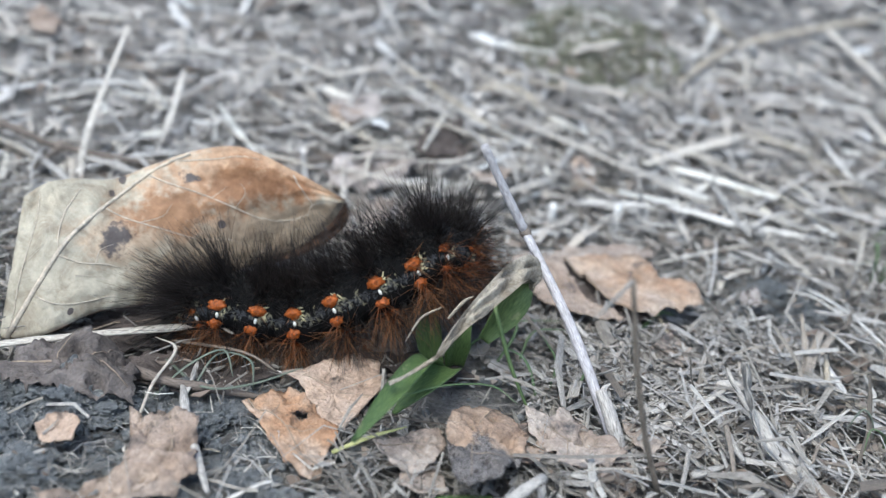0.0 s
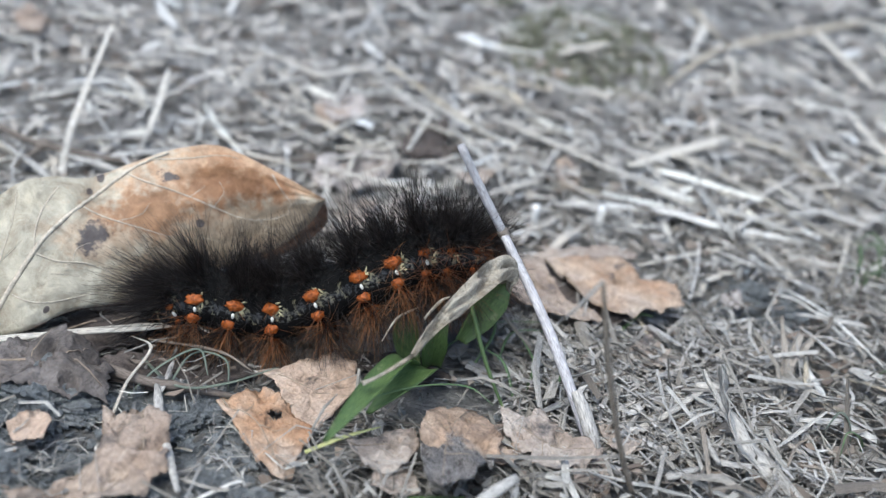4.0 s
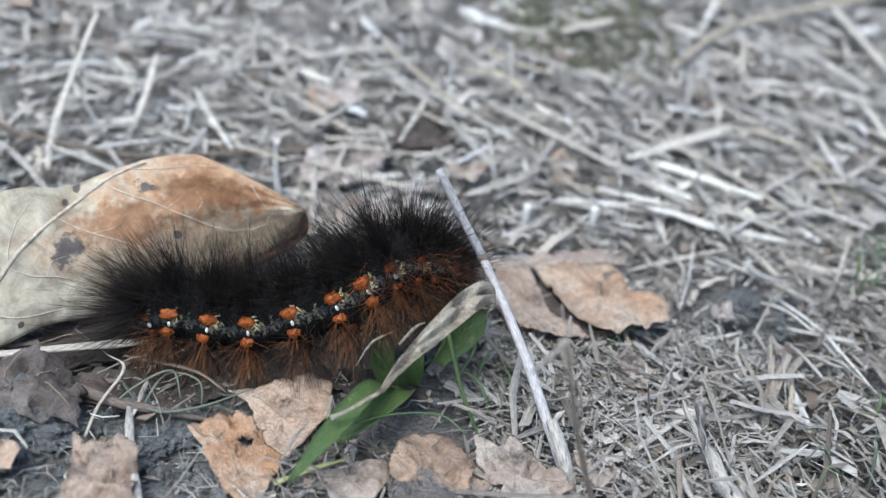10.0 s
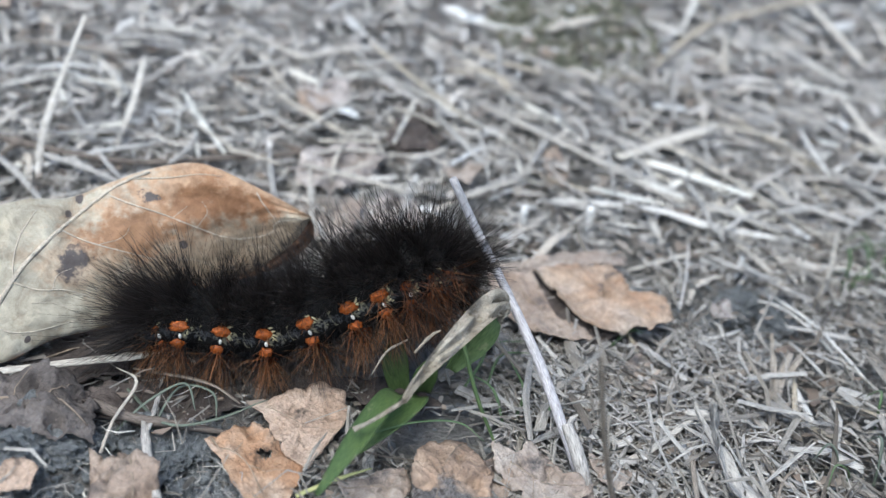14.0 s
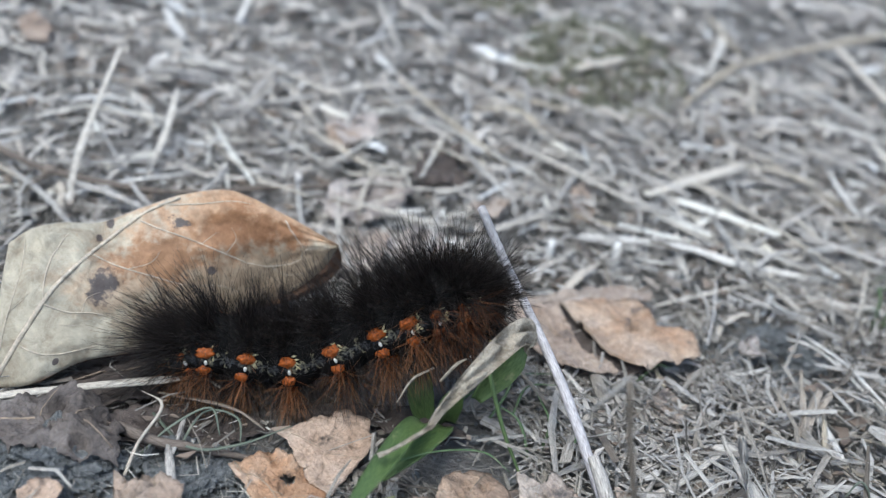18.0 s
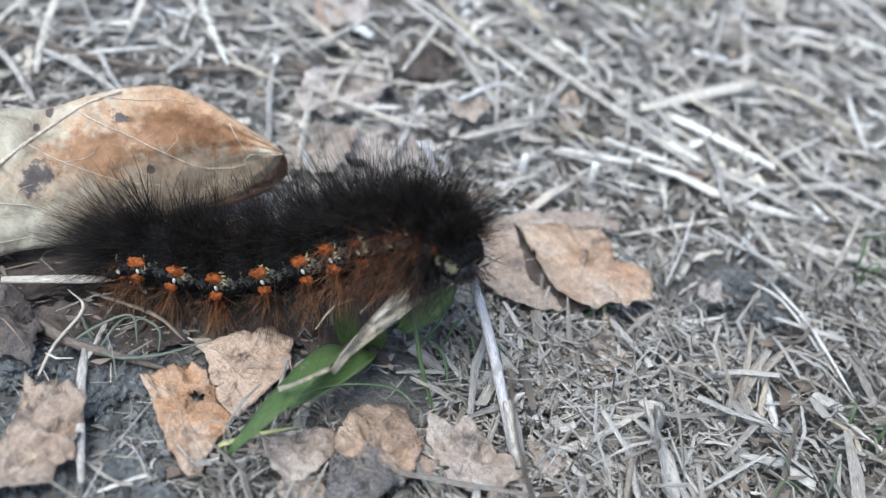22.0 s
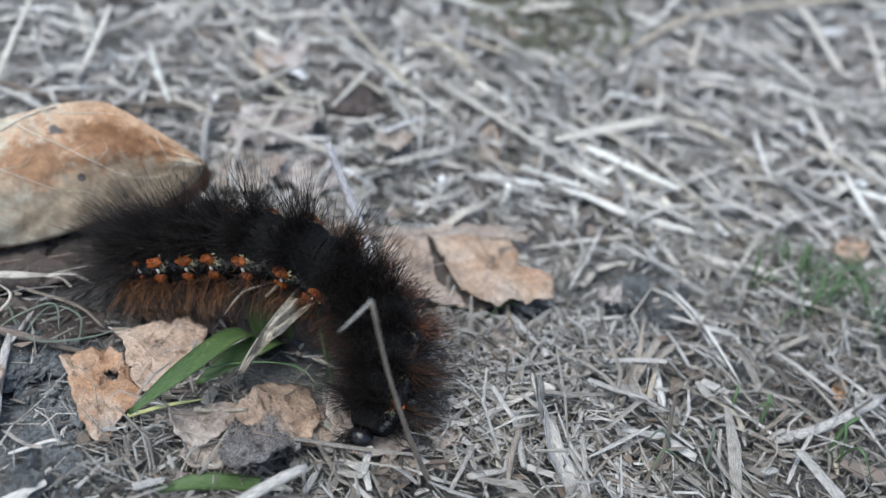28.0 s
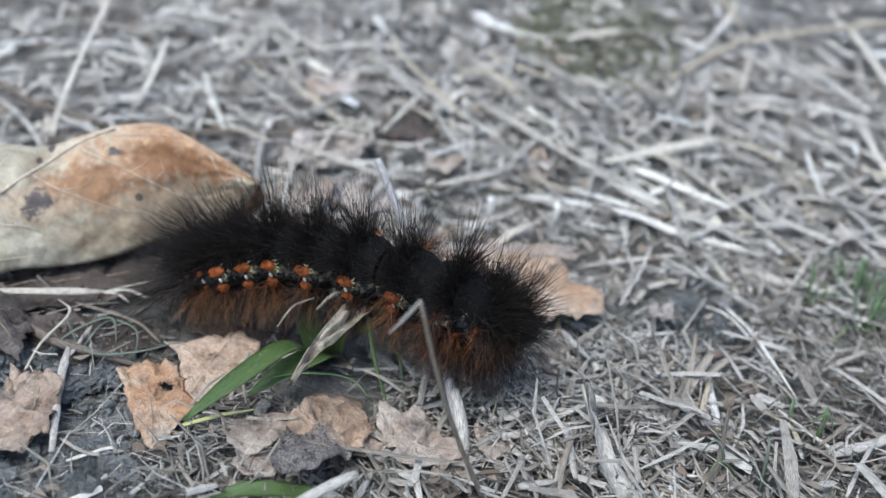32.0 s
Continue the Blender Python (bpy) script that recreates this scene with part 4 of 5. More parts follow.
fragment("leaf_fragment", "grey-tan leaf scrap beside the stalk foot", ((36, 122), (42, 122), (44, 117), (38, 116)), 1.4, GREYBROWN, 15, 0.8, 0.9, 0.6)
fragment("leaf_fragment", "pinkish-brown leaf piece among far straw", ((-17.4, 221.0), (-15.5, 224.8), (-10.1, 223.2), (-8.6, 216.5), (-11.7, 212.0), (-15.4, 213.7)), 2.2, BROWNPINK, 41, 1.0, 0.9, 0.45, (0, 0.12))
fragment("leaf_fragment", "small brown leaf scrap caught between straws", ((36.9, 206.9), (39.6, 209.5), (41.9, 201.6), (40.3, 195.6), (37.5, 196.6)), 2.4, BROWNPINK, 42, 1.0, 0.9, 0.45, (0, 0.12))
fragment("leaf_fragment", "brown leaf scrap far back in the straw", ((-95.1, 249.7), (-92.7, 255.1), (-86.6, 250.2), (-85.7, 242.7), (-89.9, 240.7)), 2.4, BROWNPINK, 43, 1.0, 0.9, 0.45, (0, 0.12))
fragment("leaf_fragment", "yellow-brown leaf scrap beside the grass", ((112.2, 189.2), (116.2, 193.6), (120.5, 193.3), (118.7, 187.4), (113.6, 184.6)), 2.4, ORANGE, 44, 1.0, 0.9, 0.45, (0, 0.12))
fragment("leaf_fragment", "pale round leaf chip on the litter", ((63.3, 159.3), (65.0, 162.6), (67.8, 163.1), (68.2, 159.4), (65.8, 156.7)), 2.6, PALELEAF, 45, 1.0, 0.9, 0.45, (0, 0.12))
fragment("leaf_fragment", "brown leaf bit among chopped straw", ((103.3, 144.0), (105.8, 148.7), (107.3, 146.5), (105.9, 142.4)), 2.2, RUST, 46, 1.0, 0.9, 0.45, (0, 0.12))
fragment("leaf_fragment", "grey-brown leaf scrap among chopped straw", ((44.2, 142.1), (47.9, 145.0), (51.0, 142.2), (48.8, 137.5), (45.3, 137.7)), 2.4, GREYBROWN, 47, 1.0, 0.9, 0.45, (0, 0.12))
fragment("leaf_fragment", "brown leaf scrap among long straws", ((60, 192), (64, 197), (68, 193), (64, 188)), 2.0, BROWNPINK, 18, 1.2, 1.0, 0.6)


# ---- the big tan leaf standing on its edge behind the caterpillar
def big_leaf_material():
    m, t, b = shader("big_tan_leaf", 0.55, 0.3)
    uv = t.nodes.new("ShaderNodeTexCoord").outputs["UV"]
    at = coords(t, "Object")
    big = noise_at(t, at, 70, 4, 0.6, 0.4)
    fine = noise_at(t, at, 700, 5, 0.7)
    wob = math_node(t, "ADD", math_node(t, "MULTIPLY", noise_at(t, at, 150, 4, 0.65), 0.5), math_node(t, "MULTIPLY", noise_at(t, at, 520, 4, 0.7), 0.5))

    def spot(u, v, ru, rv, hard, rag=1.0):
        sep = t.nodes.new("ShaderNodeSeparateXYZ")
        t.links.new(uv, sep.inputs[0])
        du = math_node(t, "MULTIPLY", math_node(t, "SUBTRACT", sep.outputs[0], u), 1 / ru)
        dv = math_node(t, "MULTIPLY", math_node(t, "SUBTRACT", sep.outputs[1], v), 1 / rv)
        d = math_node(t, "SQRT", math_node(t, "ADD", math_node(t, "MULTIPLY", du, du), math_node(t, "MULTIPLY", dv, dv)))
        d = math_node(t, "ADD", d, math_node(t, "MULTIPLY", math_node(t, "SUBTRACT", wob, 0.5), 2.6 * rag))
        return ramp(t, d, (0.5, (1, 1, 1)), (0.5 + hard, (0, 0, 0)))
    col = ramp(t, big, (0.3, (0.375, 0.335, 0.255)), (0.5, (0.47, 0.435, 0.345)), (0.7, (0.525, 0.50, 0.415)))
    # browner tan low right, darkened for shade where the leaf curves under
    col = blend(t, spot(0.74, 0.25, 0.4, 0.42, 0.6, 0.8), col, (0.35, 0.28, 0.20))
    col = blend(t, spot(0.40, 0.55, 0.22, 0.26, 0.6), col, (0.45, 0.355, 0.255))
    col = blend(t, spot(0.76, 0.80, 0.46, 0.46, 0.75, 0.9), col, (0.475, 0.315, 0.20))
    col = blend(t, spot(0.75, 0.66, 0.2, 0.28, 0.6, 1.3), col, (0.31, 0.165, 0.085))
    col = blend(t, spot(0.50, 0.62, 0.16, 0.2, 0.5, 1.3), col, (0.33, 0.19, 0.105))
    for args in ((0.57, 0.83, 0.036, 0.10, 0.2, 2.2), (0.34, 0.53, 0.05, 0.12, 0.5, 2.2), (0.40, 0.97, 0.016, 0.07, 0.2, 1.0), (0.36, 0.885, 0.014, 0.05, 0.3, 1.0), (0.61, 0.38, 0.016, 0.045, 0.1, 1.0), (0.19, 0.08, 0.013, 0.035, 0.1, 0.6)):
        col = blend(t, spot(*args), col, (0.115, 0.10, 0.095))
    mott = noise_at(t, at, 240, 5, 0.7, 0.5)
    col = blend(t, 0.85, col, ramp(t, mott, (0.3, (0.27, 0.24, 0.215)), (0.52, (0.5, 0.5, 0.5)), (0.72, (0.68, 0.68, 0.67))), "OVERLAY")
    col = blend(t, 0.55, col, ramp(t, fine, (0.25, (0.32, 0.31, 0.3)), (0.75, (0.7, 0.7, 0.69))), "OVERLAY")
    t.links.new(col, b.inputs["Base Color"])
    bump(t, b, math_node(t, "ADD", fine, mott), 0.5, 0.0006)
    return m


BIG_LOW = [(-59.6, 132.6, 0.2), (-52.3, 132.3, 1.9), (-45.4, 136.0, 4.3), (-38.7, 140.5, 3.6), (-32.0, 145.0, 4.0), (-24.9, 149.5, 6.4), (-17.8, 153.0, 7.8), (-11.5, 155.5, 12.4), (-8.8, 156.5, 16.9)]
BIG_TOP = [(-57.9, 144.0, 19.3), (-55.2, 146.0, 20.8), (-51.7, 149.0, 20.6), (-46.4, 152.0, 19.6), (-39.6, 154.5, 22.1), (-33.4, 156.0, 24.2), (-26.2, 157.0, 25.0), (-16.8, 157.0, 21.2), (-8.7, 156.6, 17.3)]


def big_point(s, t):
    """A place on the big leaf, mm: s along it, t from its low edge (0) over its crest (1) to behind."""
    lo = big_low[min(int(s * 60), 59)].lerp(big_low[min(int(s * 60), 59) + 1], s * 60 - min(int(s * 60), 59))
    hi = big_top[min(int(s * 60), 59)].lerp(big_top[min(int(s * 60), 59) + 1], s * 60 - min(int(s * 60), 59))
    out = Vector((0.25, -0.75, 0.55))
    k = min(max(t, 0), 1)
    p = lo.lerp(hi, k)
    room = math.sin(math.pi * min(1, s * 1.02) ** 0.8) ** 0.6 if 0 < s < 0.98 else 0
    p += out * (2.6 * room * math.sin(math.pi * k) + 0.6 * noise.fractal(Vector((s * 7, t * 4, 2.0)), 0.9, 2, 3) + 0.35 * noise.noise(Vector((s * 22, t * 9, 5.0))))
    # unseen back down to the ground, added to keep the hollow dark
    if t > 1:
        p += Vector((0, 8.0 - 4 * (t - 1), -19.0 * (t - 1) / 0.4)) * ((t - 1) / 0.4) * room
    if t < 0:
        p += Vector((1.9, 0.5, -1.2)) * (-t / 0.3) * (min(1, max(0, (s - 0.66) / 0.16)) * min(1, max(0, (1.0 - s) / 0.07)) ** 0.6 + 0.04)
    return p


def build_big_leaf():
    root = new("dry_leaf")
    root.location = mm(-45, 138, 0)
    origin = Vector((-45, 138, 0))

    def sheet(name, t0, t1, nt, material, label=""):
        ns = 72
        verts, uvs, faces = [], [], []
        for side in (0, 1):
            for j in range(nt + 1):
                for i in range(ns + 1):
                    s, t = i / ns, t0 + (t1 - t0) * j / nt
                    e = 0.006 * noise.noise(Vector((s * 40, t * 30, 9)))
                    p = big_point(min(1, max(0, s + (e if j in (0, nt) else 0))), t) - origin
                    verts.append((p + Vector((-0.07, 0.25, -0.15)) * side) * MM)
                    uvs.append((s, t))
        w, layer = ns + 1, (ns + 1) * (nt + 1)
        for j in range(nt):
            for i in range(ns):
                a = j * w + i
                faces.append((a, a + 1, a + w + 1, a + w))
                faces.append((a + layer, a + w + layer, a + w + 1 + layer, a + 1 + layer))
        for i in range(ns):
            faces.append((i, i + layer, i + 1 + layer, i + 1))
            a = nt * w + i
            faces.append((a, a + 1, a + 1 + layer, a + layer))
        for j in range(nt):
            a, b = j * w, j * w + ns
            faces.append((a, a + w, a + w + layer, a + layer))
            faces.append((b, b + layer, b + w + layer, b + w))
        return solid(name, verts, faces, material, root, label, uvs)
    sheet("blade", 0.0, 1.38, 40, big_leaf_material())
    # brown underside, its colour taken darker for the shade it lies in
    sheet("curled_edge", -0.3, 0.0, 8, leaf_material("shaded_underside", (0.16, 0.095, 0.06), (0.12, 0.068, 0.042), (0.075, 0.042, 0.028), 0.1), "dark brown curled-under edge of the leaf, shade in its colour")

    def vein(name, r, st, material, taper=0.6):
        path = spline([(s, t, 0) for s, t in st], 16)
        pts = [(big_point(p.x, p.y) - origin + Vector((0.02, -0.06, 0.05))) * MM for p in path]
        v, f, u = tube(pts, [r * MM * (1 - taper * i / 15) for i in range(16)], 6, 0.6, (0.25, -0.75, 0.55))
        solid(name, v, f, material, root, "", u)
    vein("midrib", 0.44, ((0.02, 0.0), (0.07, 0.22), (0.12, 0.38), (0.18, 0.52), (0.26, 0.65), (0.36, 0.83), (0.45, 0.93), (0.51, 0.97), (0.60, 0.985)), VEIN, 0.55)
    for st in (((0.46, 0.95), (0.51, 0.82), (0.58, 0.67), (0.64, 0.52), (0.73, 0.33), (0.83, 0.28), (0.86, 0.42), (0.96, 0.40)), ((0.85, 0.88), (0.85, 0.67), (0.86, 0.43)),
               ((0.33, 0.77), (0.39, 0.65), (0.44, 0.55), (0.49, 0.45), (0.54, 0.35)), ((0.17, 0.48), (0.24, 0.36), (0.31, 0.32), (0.37, 0.23), (0.42, 0.13)),
               ((0.10, 0.26), (0.17, 0.15), (0.24, 0.09), (0.33, 0.10)), ((0.17, 0.5), (0.175, 0.62), (0.20, 0.75), (0.24, 0.85), (0.27, 0.92)),
               ((0.03, 0.08), (0.04, 0.38), (0.06, 0.58), (0.09, 0.77), (0.10, 0.95)), ((0.55, 0.97), (0.62, 0.92), (0.69, 0.90), (0.78, 0.92))):
        vein("vein", 0.13, st, VEIN)
    for st in (((0.66, 0.48), (0.70, 0.58), (0.70, 0.68)), ((0.41, 0.61), (0.47, 0.60), (0.50, 0.66)), ((0.27, 0.35), (0.29, 0.44), (0.33, 0.48)), ((0.61, 0.60), (0.66, 0.66)), ((0.21, 0.30), (0.27, 0.24), (0.30, 0.2)),
               ((0.05, 0.5), (0.10, 0.56), (0.13, 0.6)), ((0.76, 0.32), (0.78, 0.2), (0.83, 0.12)), ((0.56, 0.32), (0.62, 0.24), (0.66, 0.14))):
        vein("vein", 0.06, st, VEIN)
    tagged(root, "big curled tan-brown dry leaf with dark spots standing on edge", "leaf")


big_low = [Vector(p) for p in spline(BIG_LOW, 61)]
big_top = [Vector(p) for p in spline(BIG_TOP, 61)]
build_big_leaf()


# ---- stems and blades
def blade_mesh(points, widths, fold=0.3, up=(0, 0, 1), n=22, across=6, thick=0.16, wave=0.0, seed=0):
    """A leaf blade along the points (mm): V- or trough-shaped across, with thickness."""
    pts = [p for p in spline(points, n)]
    ws = [p.x for p in spline([(w, 0, 0) for w in widths], n)]
    verts, uvs, faces = [], [], []
    for side in (0, 1):
        run = 0
        for i, p in enumerate(pts):
            d = (pts[min(i + 1, n - 1)] - pts[max(i - 1, 0)]).normalized()
            s = d.cross(Vector(up)).normalized()
            nor = s.cross(d)
            if i:
                run += (p - pts[i - 1]).length
            for k in range(across + 1):
                e = 2 * k / across - 1
                rip = wave * noise.noise(Vector((run * 0.25, e * 2, seed)))
                q = p + s * (e * ws[i] * 0.5) + nor * (abs(e) ** 1.3 * ws[i] * fold + rip - side * thick)
                verts.append(q)
                uvs.append((k / across, run))
    w, layer = across + 1, (across + 1) * n
    for i in range(n - 1):
        for k in range(across):
            a = i * w + k
            faces.append((a, a + 1, a + w + 1, a + w))
            faces.append((a + layer, a + w + layer, a + w + 1 + layer, a + 1 + layer))
        for a in (i * w, i * w + across):
            faces.append((a, a + w, a + w + layer, a + layer))
    for a in (0, (n - 1) * w):
        for k in range(across):
            faces.append((a + k, a + k + layer, a + k + 1 + layer, a + k + 1))
    return verts, faces, uvs


def add_blade(root, name, material, points, widths, label="", pivot=None, **more):
    o = Vector(pivot) if pivot else root.location / MM
    v, f, u = blade_mesh([Vector(p) - o for p in points], widths, **more)
    ob = solid(name, [p * MM for p in v], f, material, root, label, u)
    ob.location = o * MM - root.location
    return ob


def add_stem(root, name, material, points, radii, sides=8, n=14, label="", flat=1.0, rough=0.04):
    o = root.location / MM
    pts = [p * MM for p in spline([Vector(p) - o for p in points], n)]
    rr = [p.x * MM for p in spline([(r, 0, 0) for r in radii], n)]
    v, f, u = tube(pts, rr, sides, flat, rough=rough, seed=len(name))
    return solid(name, v, f, material, root, label, u)


plant = new("plantain")
plant.location = mm(9, 131, 0)
DRY = leaf_material("dry_blade", (0.54, 0.51, 0.43), (0.44, 0.40, 0.33), (0.29, 0.25, 0.19), 0.15, 2.0)
add_blade(plant, "blade", GREEN, ((9, 132, 1), (6, 124, 8.5), (1.5, 113, 10), (-3, 103.5, 9.6)), (2, 3.3, 3.2, 0.7), fold=0.2)
add_blade(plant, "blade", GREEN, ((11, 133, 1), (9.5, 127, 5), (6, 121.5, 5.5), (2, 117, 4)), (2.5, 4.0, 3.8, 0.7), fold=0.16)
add_blade(plant, "blade", GREEN, ((15, 133, 7), (17.5, 133.8, 11), (19.5, 134.6, 14.5), (21.5, 135.5, 16.5)), (2, 4.6, 4.8, 1.6), fold=0.2, up=(0.3, -0.9, 0.2))
add_blade(plant, "blade", GREEN, ((8, 134, 1), (6.5, 135, 7), (7, 136, 12)), (3, 4, 0.6), fold=0.25, up=(0, -1, 0.2))
add_blade(plant, "blade", GREEN, ((11, 134, 1), (11, 132, 7), (12.5, 131.5, 11)), (3, 4, 0.8), fold=0.25, up=(0.3, -1, 0.2))
withered = add_blade(plant, "withered_blade", DRY, ((7.3, 116, 15), (9.5, 119, 17.2), (13.2, 123.3, 19.4), (17.5, 129, 20.8), (20.3, 132.8, 20.3), (21.6, 133.8, 18.6), (21.4, 133.5, 16.4)), (0.7, 1.5, 2.7, 3.6, 3.8, 2.8, 0.5), "dry grey curled blade", (8, 117, 13), fold=0.24, wave=2.6, n=40, across=10, up=(0.2, -0.5, 0.8))
withered_stem = add_blade(plant, "withered_stem", DRY, ((1, 113.5, 11.6), (4.5, 115, 13.2), (7.3, 116, 15)), (0.9, 0.6, 0.7), "dry grey stalk of the curled blade", (8, 117, 13), fold=0.3, wave=0.3, n=12, across=4)
add_stem(plant, "flower_stem", GREEN, ((16, 132, 14), (19, 127, 7), (22.5, 123, 1)), (0.36, 0.32, 0.2))
add_stem(plant, "dry_tip", DRY, ((3, 128, 9), (5, 130, 12), (8, 132, 13)), (0.08, 0.2, 0.15))
add_stem(plant, "dry_tip", DRY, ((9, 129, 13), (11, 130, 15.5), (12.5, 131, 16)), (0.2, 0.26, 0.1))
tagged(plant, "small green plantain with one withered curled blade", "plant")

stalk = new("grass_stalk")
stalk.location = mm(34, 119.4, 0)
add_stem(stalk, "upper_stalk", STALK, ((20, 140.2, 22.8), (16, 140, 29.5), (12, 139.6, 36.7)), (0.68, 0.66, 0.62))
add_stem(stalk, "lower_stalk", STALK, ((35, 118, 0.2), (27.6, 129, 13), (20, 140.2, 22.8)), (0.80, 0.78, 0.66))
add_stem(stalk, "node", NODE, ((20.5, 139.6, 22.2), (20, 140.2, 22.8), (19.6, 140.3, 23.5)), (0.66, 0.95, 0.66), 8, 7)
add_stem(stalk, "sheath", STRAW["grey"], ((35.5, 117, 0), (34, 119.4, 3.6), (32, 122.2, 7.2)), (0.95, 1.1, 0.8), label="torn grey leaf sheath at the foot")
tagged(stalk, "pale bleached grass stalk with a dark node leaning", "stalk")

thin = new("dry_grass")
thin.location = mm(39.5, 109, 0)
add_stem(thin, "stem", STRAW["brown"], ((39.6, 108.5, 0), (35, 106.3, 12), (31, 103.8, 25), (27.8, 101.9, 37.8)), (0.55, 0.5, 0.42, 0.36), flat=0.7)
add_stem(thin, "bent_tip", STRAW["grey"], ((27.8, 101.9, 37.8), (26, 102.2, 34.5), (24.2, 102.6, 31.5)), (0.34, 0.4, 0.12), flat=0.6)
tagged(thin, "thin brown dry grass stem with a snapped tip", "stem")


def split_straw(label, tone, prongs):
    root = new("split_straw")
    root.location = mm(*prongs[0][1][-1][:2], 0)
    for widths, pts in prongs:
        add_blade(root, "prong", STRAW[tone], pts, widths, fold=0.3, thick=0.25, wave=0.9, seed=len(pts) + widths[1])
    tagged(root, label, "straw")


split_straw("thick split straw with two weathered prongs", "grey", (((0.4, 1.2, 2.2, 3.2, 3.3), ((51.6, 120.8, 15), (53, 120, 10), (55.1, 119.1, 5.4), (58, 114, 3), (62, 107.5, 1))), ((0.4, 1.0, 1.4), ((51.2, 126.2, 10.2), (53.5, 122.5, 7), (56.5, 117.5, 4)))))
split_straw("split weathered straw standing in the litter", "worn", (((0.4, 1.2, 1.7, 1.6), ((70.3, 148.3, 7.5), (69.5, 141, 4), (66.5, 131.4, 2.4), (63, 123, 0.9))), ((1.1, 1.8, 1.5), ((73, 145.1, 6.2), (70, 139.5, 3.8), (66.5, 131.4, 2.0))),
                                                                        ((0.4, 1.2, 0.9), ((78, 149, 4.4), (74.5, 145, 3.4), (70, 139, 2.6))), ((0.2, 0.7, 0.8), ((68.5, 138, 5.2), (66.8, 134, 3.2), (64.5, 127, 1.4)))))

straw("grey", 1.7, (11, 91, 3.5), (17, 97, 5), (22, 102, 6))
twig = new("twig")
twig.location = mm(-50, 191, 0)
add_stem(twig, "stem", TWIG, ((-84, 195, 9.5), (-75.6, 192.3, 8), (-68.2, 191.5, 6), (-46.7, 190.9, 4.2), (-28, 196, 4.5), (-12.9, 199.6, 5)), (0.9, 0.75, 0.7, 0.65, 0.6, 0.4), n=24, rough=0.12)
add_stem(twig, "knot", TWIG, ((-70, 191.8, 6.2), (-68.4, 191.5, 6.1), (-67, 191.4, 5.8)), (0.6, 1.25, 0.6), 8, 7)
add_stem(twig, "side_twig", TWIG, ((-68.4, 191.5, 6), (-72, 188, 3.5), (-74, 186, 1.5)), (0.5, 0.4, 0.2))
tagged(twig, "thin brown twig lying behind the big leaf", "twig")

root_twig = new("twig")
root_twig.location = mm(-25, 122, 0)
add_stem(root_twig, "stem", TWIG, ((-37, 125, 2), (-31, 122.5, 2.2), (-25, 122, 2), (-17, 122, 1)), (0.9, 0.8, 0.7, 0.4), n=18, rough=0.15)
tagged(root_twig, "grey-brown twig under the caterpillar beside bare soil", "twig")

for x, y in ((31, 185.1), (44.4, 187)):
    peg = new("straw_stub")
    peg.location = mm(x, y, 0)
    add_stem(peg, "stub", BLEACHED, ((x, y - 0.8, -1), (x + 0.1, y - 1.2, 3.0), (x, y - 1.6, 6.8)), (0.74, 0.72, 0.68), n=6)
    tagged(peg, "short upright white straw stub", "straw", "white straw stubs")


def grass_blade(points, width, material=None, label="fine green grass blade bent over the litter"):
    root = new("grass")
    root.location = mm(points[0][0], points[0][1], 0)
    add_stem(root, "blade", material or GRASS, points, [width] * (len(points) - 1) + [width * 0.3], 6, 16, flat=0.5)
    tagged(root, label, "grass", "grass blades")


grass_blade(((-34, 131, 0.5), (-26, 121.5, 2.6), (-19, 122.5, 3), (-12, 127, 3.5)), 0.28, GREYGRASS, "fine grey-green grass blade curling on the soil")
grass_blade(((-33, 121, 0.5), (-29, 124, 4), (-24, 127, 5.5), (-22, 124, 3)), 0.24, GREYGRASS, "fine grey-green grass blade curling on the soil")
grass_blade(((-28, 122, 0.5), (-25, 127, 4.5), (-20, 127, 4), (-19, 124, 1)), 0.22, GREYGRASS, "fine grey-green grass blade curling on the soil")
grass_blade(((-34, 117, 0.3), (-33, 121, 3), (-31, 127, 5), (-35, 131, 4)), 0.26, STRAW["pale"], "thin dry grass blade curling over the twig")
grass_blade(((2, 118, 6), (9, 121, 6.6), (16, 122, 6.5), (20, 120, 5)), 0.2, GRASS)
grass_blade(((12, 138, 1), (20, 143, 4), (30, 146, 3.5)), 0.22)
grass_blade(((18, 136, 0.5), (21, 140, 5), (20, 146, 7)), 0.26)
grass_blade(((22, 138, 0.5), (24, 141, 4), (29, 141, 5)), 0.22)
grass_blade(((26, 130, 0.5), (27, 133, 4), (25, 138, 5.5)), 0.24)
grass_blade(((29, 128, 0.5), (31, 130, 4.5), (30, 135, 6)), 0.22)
grass_blade(((24, 128, 0.5), (22, 132, 4.5), (18, 135, 5)), 0.26)
grass_blade(((44, 150, 0.5), (47, 151, 3.5), (49, 150, 4)), 0.4)
grass_blade(((-6, 110, 2), (-1, 112, 3.5), (4, 114, 4.2)), 0.42, YELLOW, "yellow-green grass stem under the plantain")
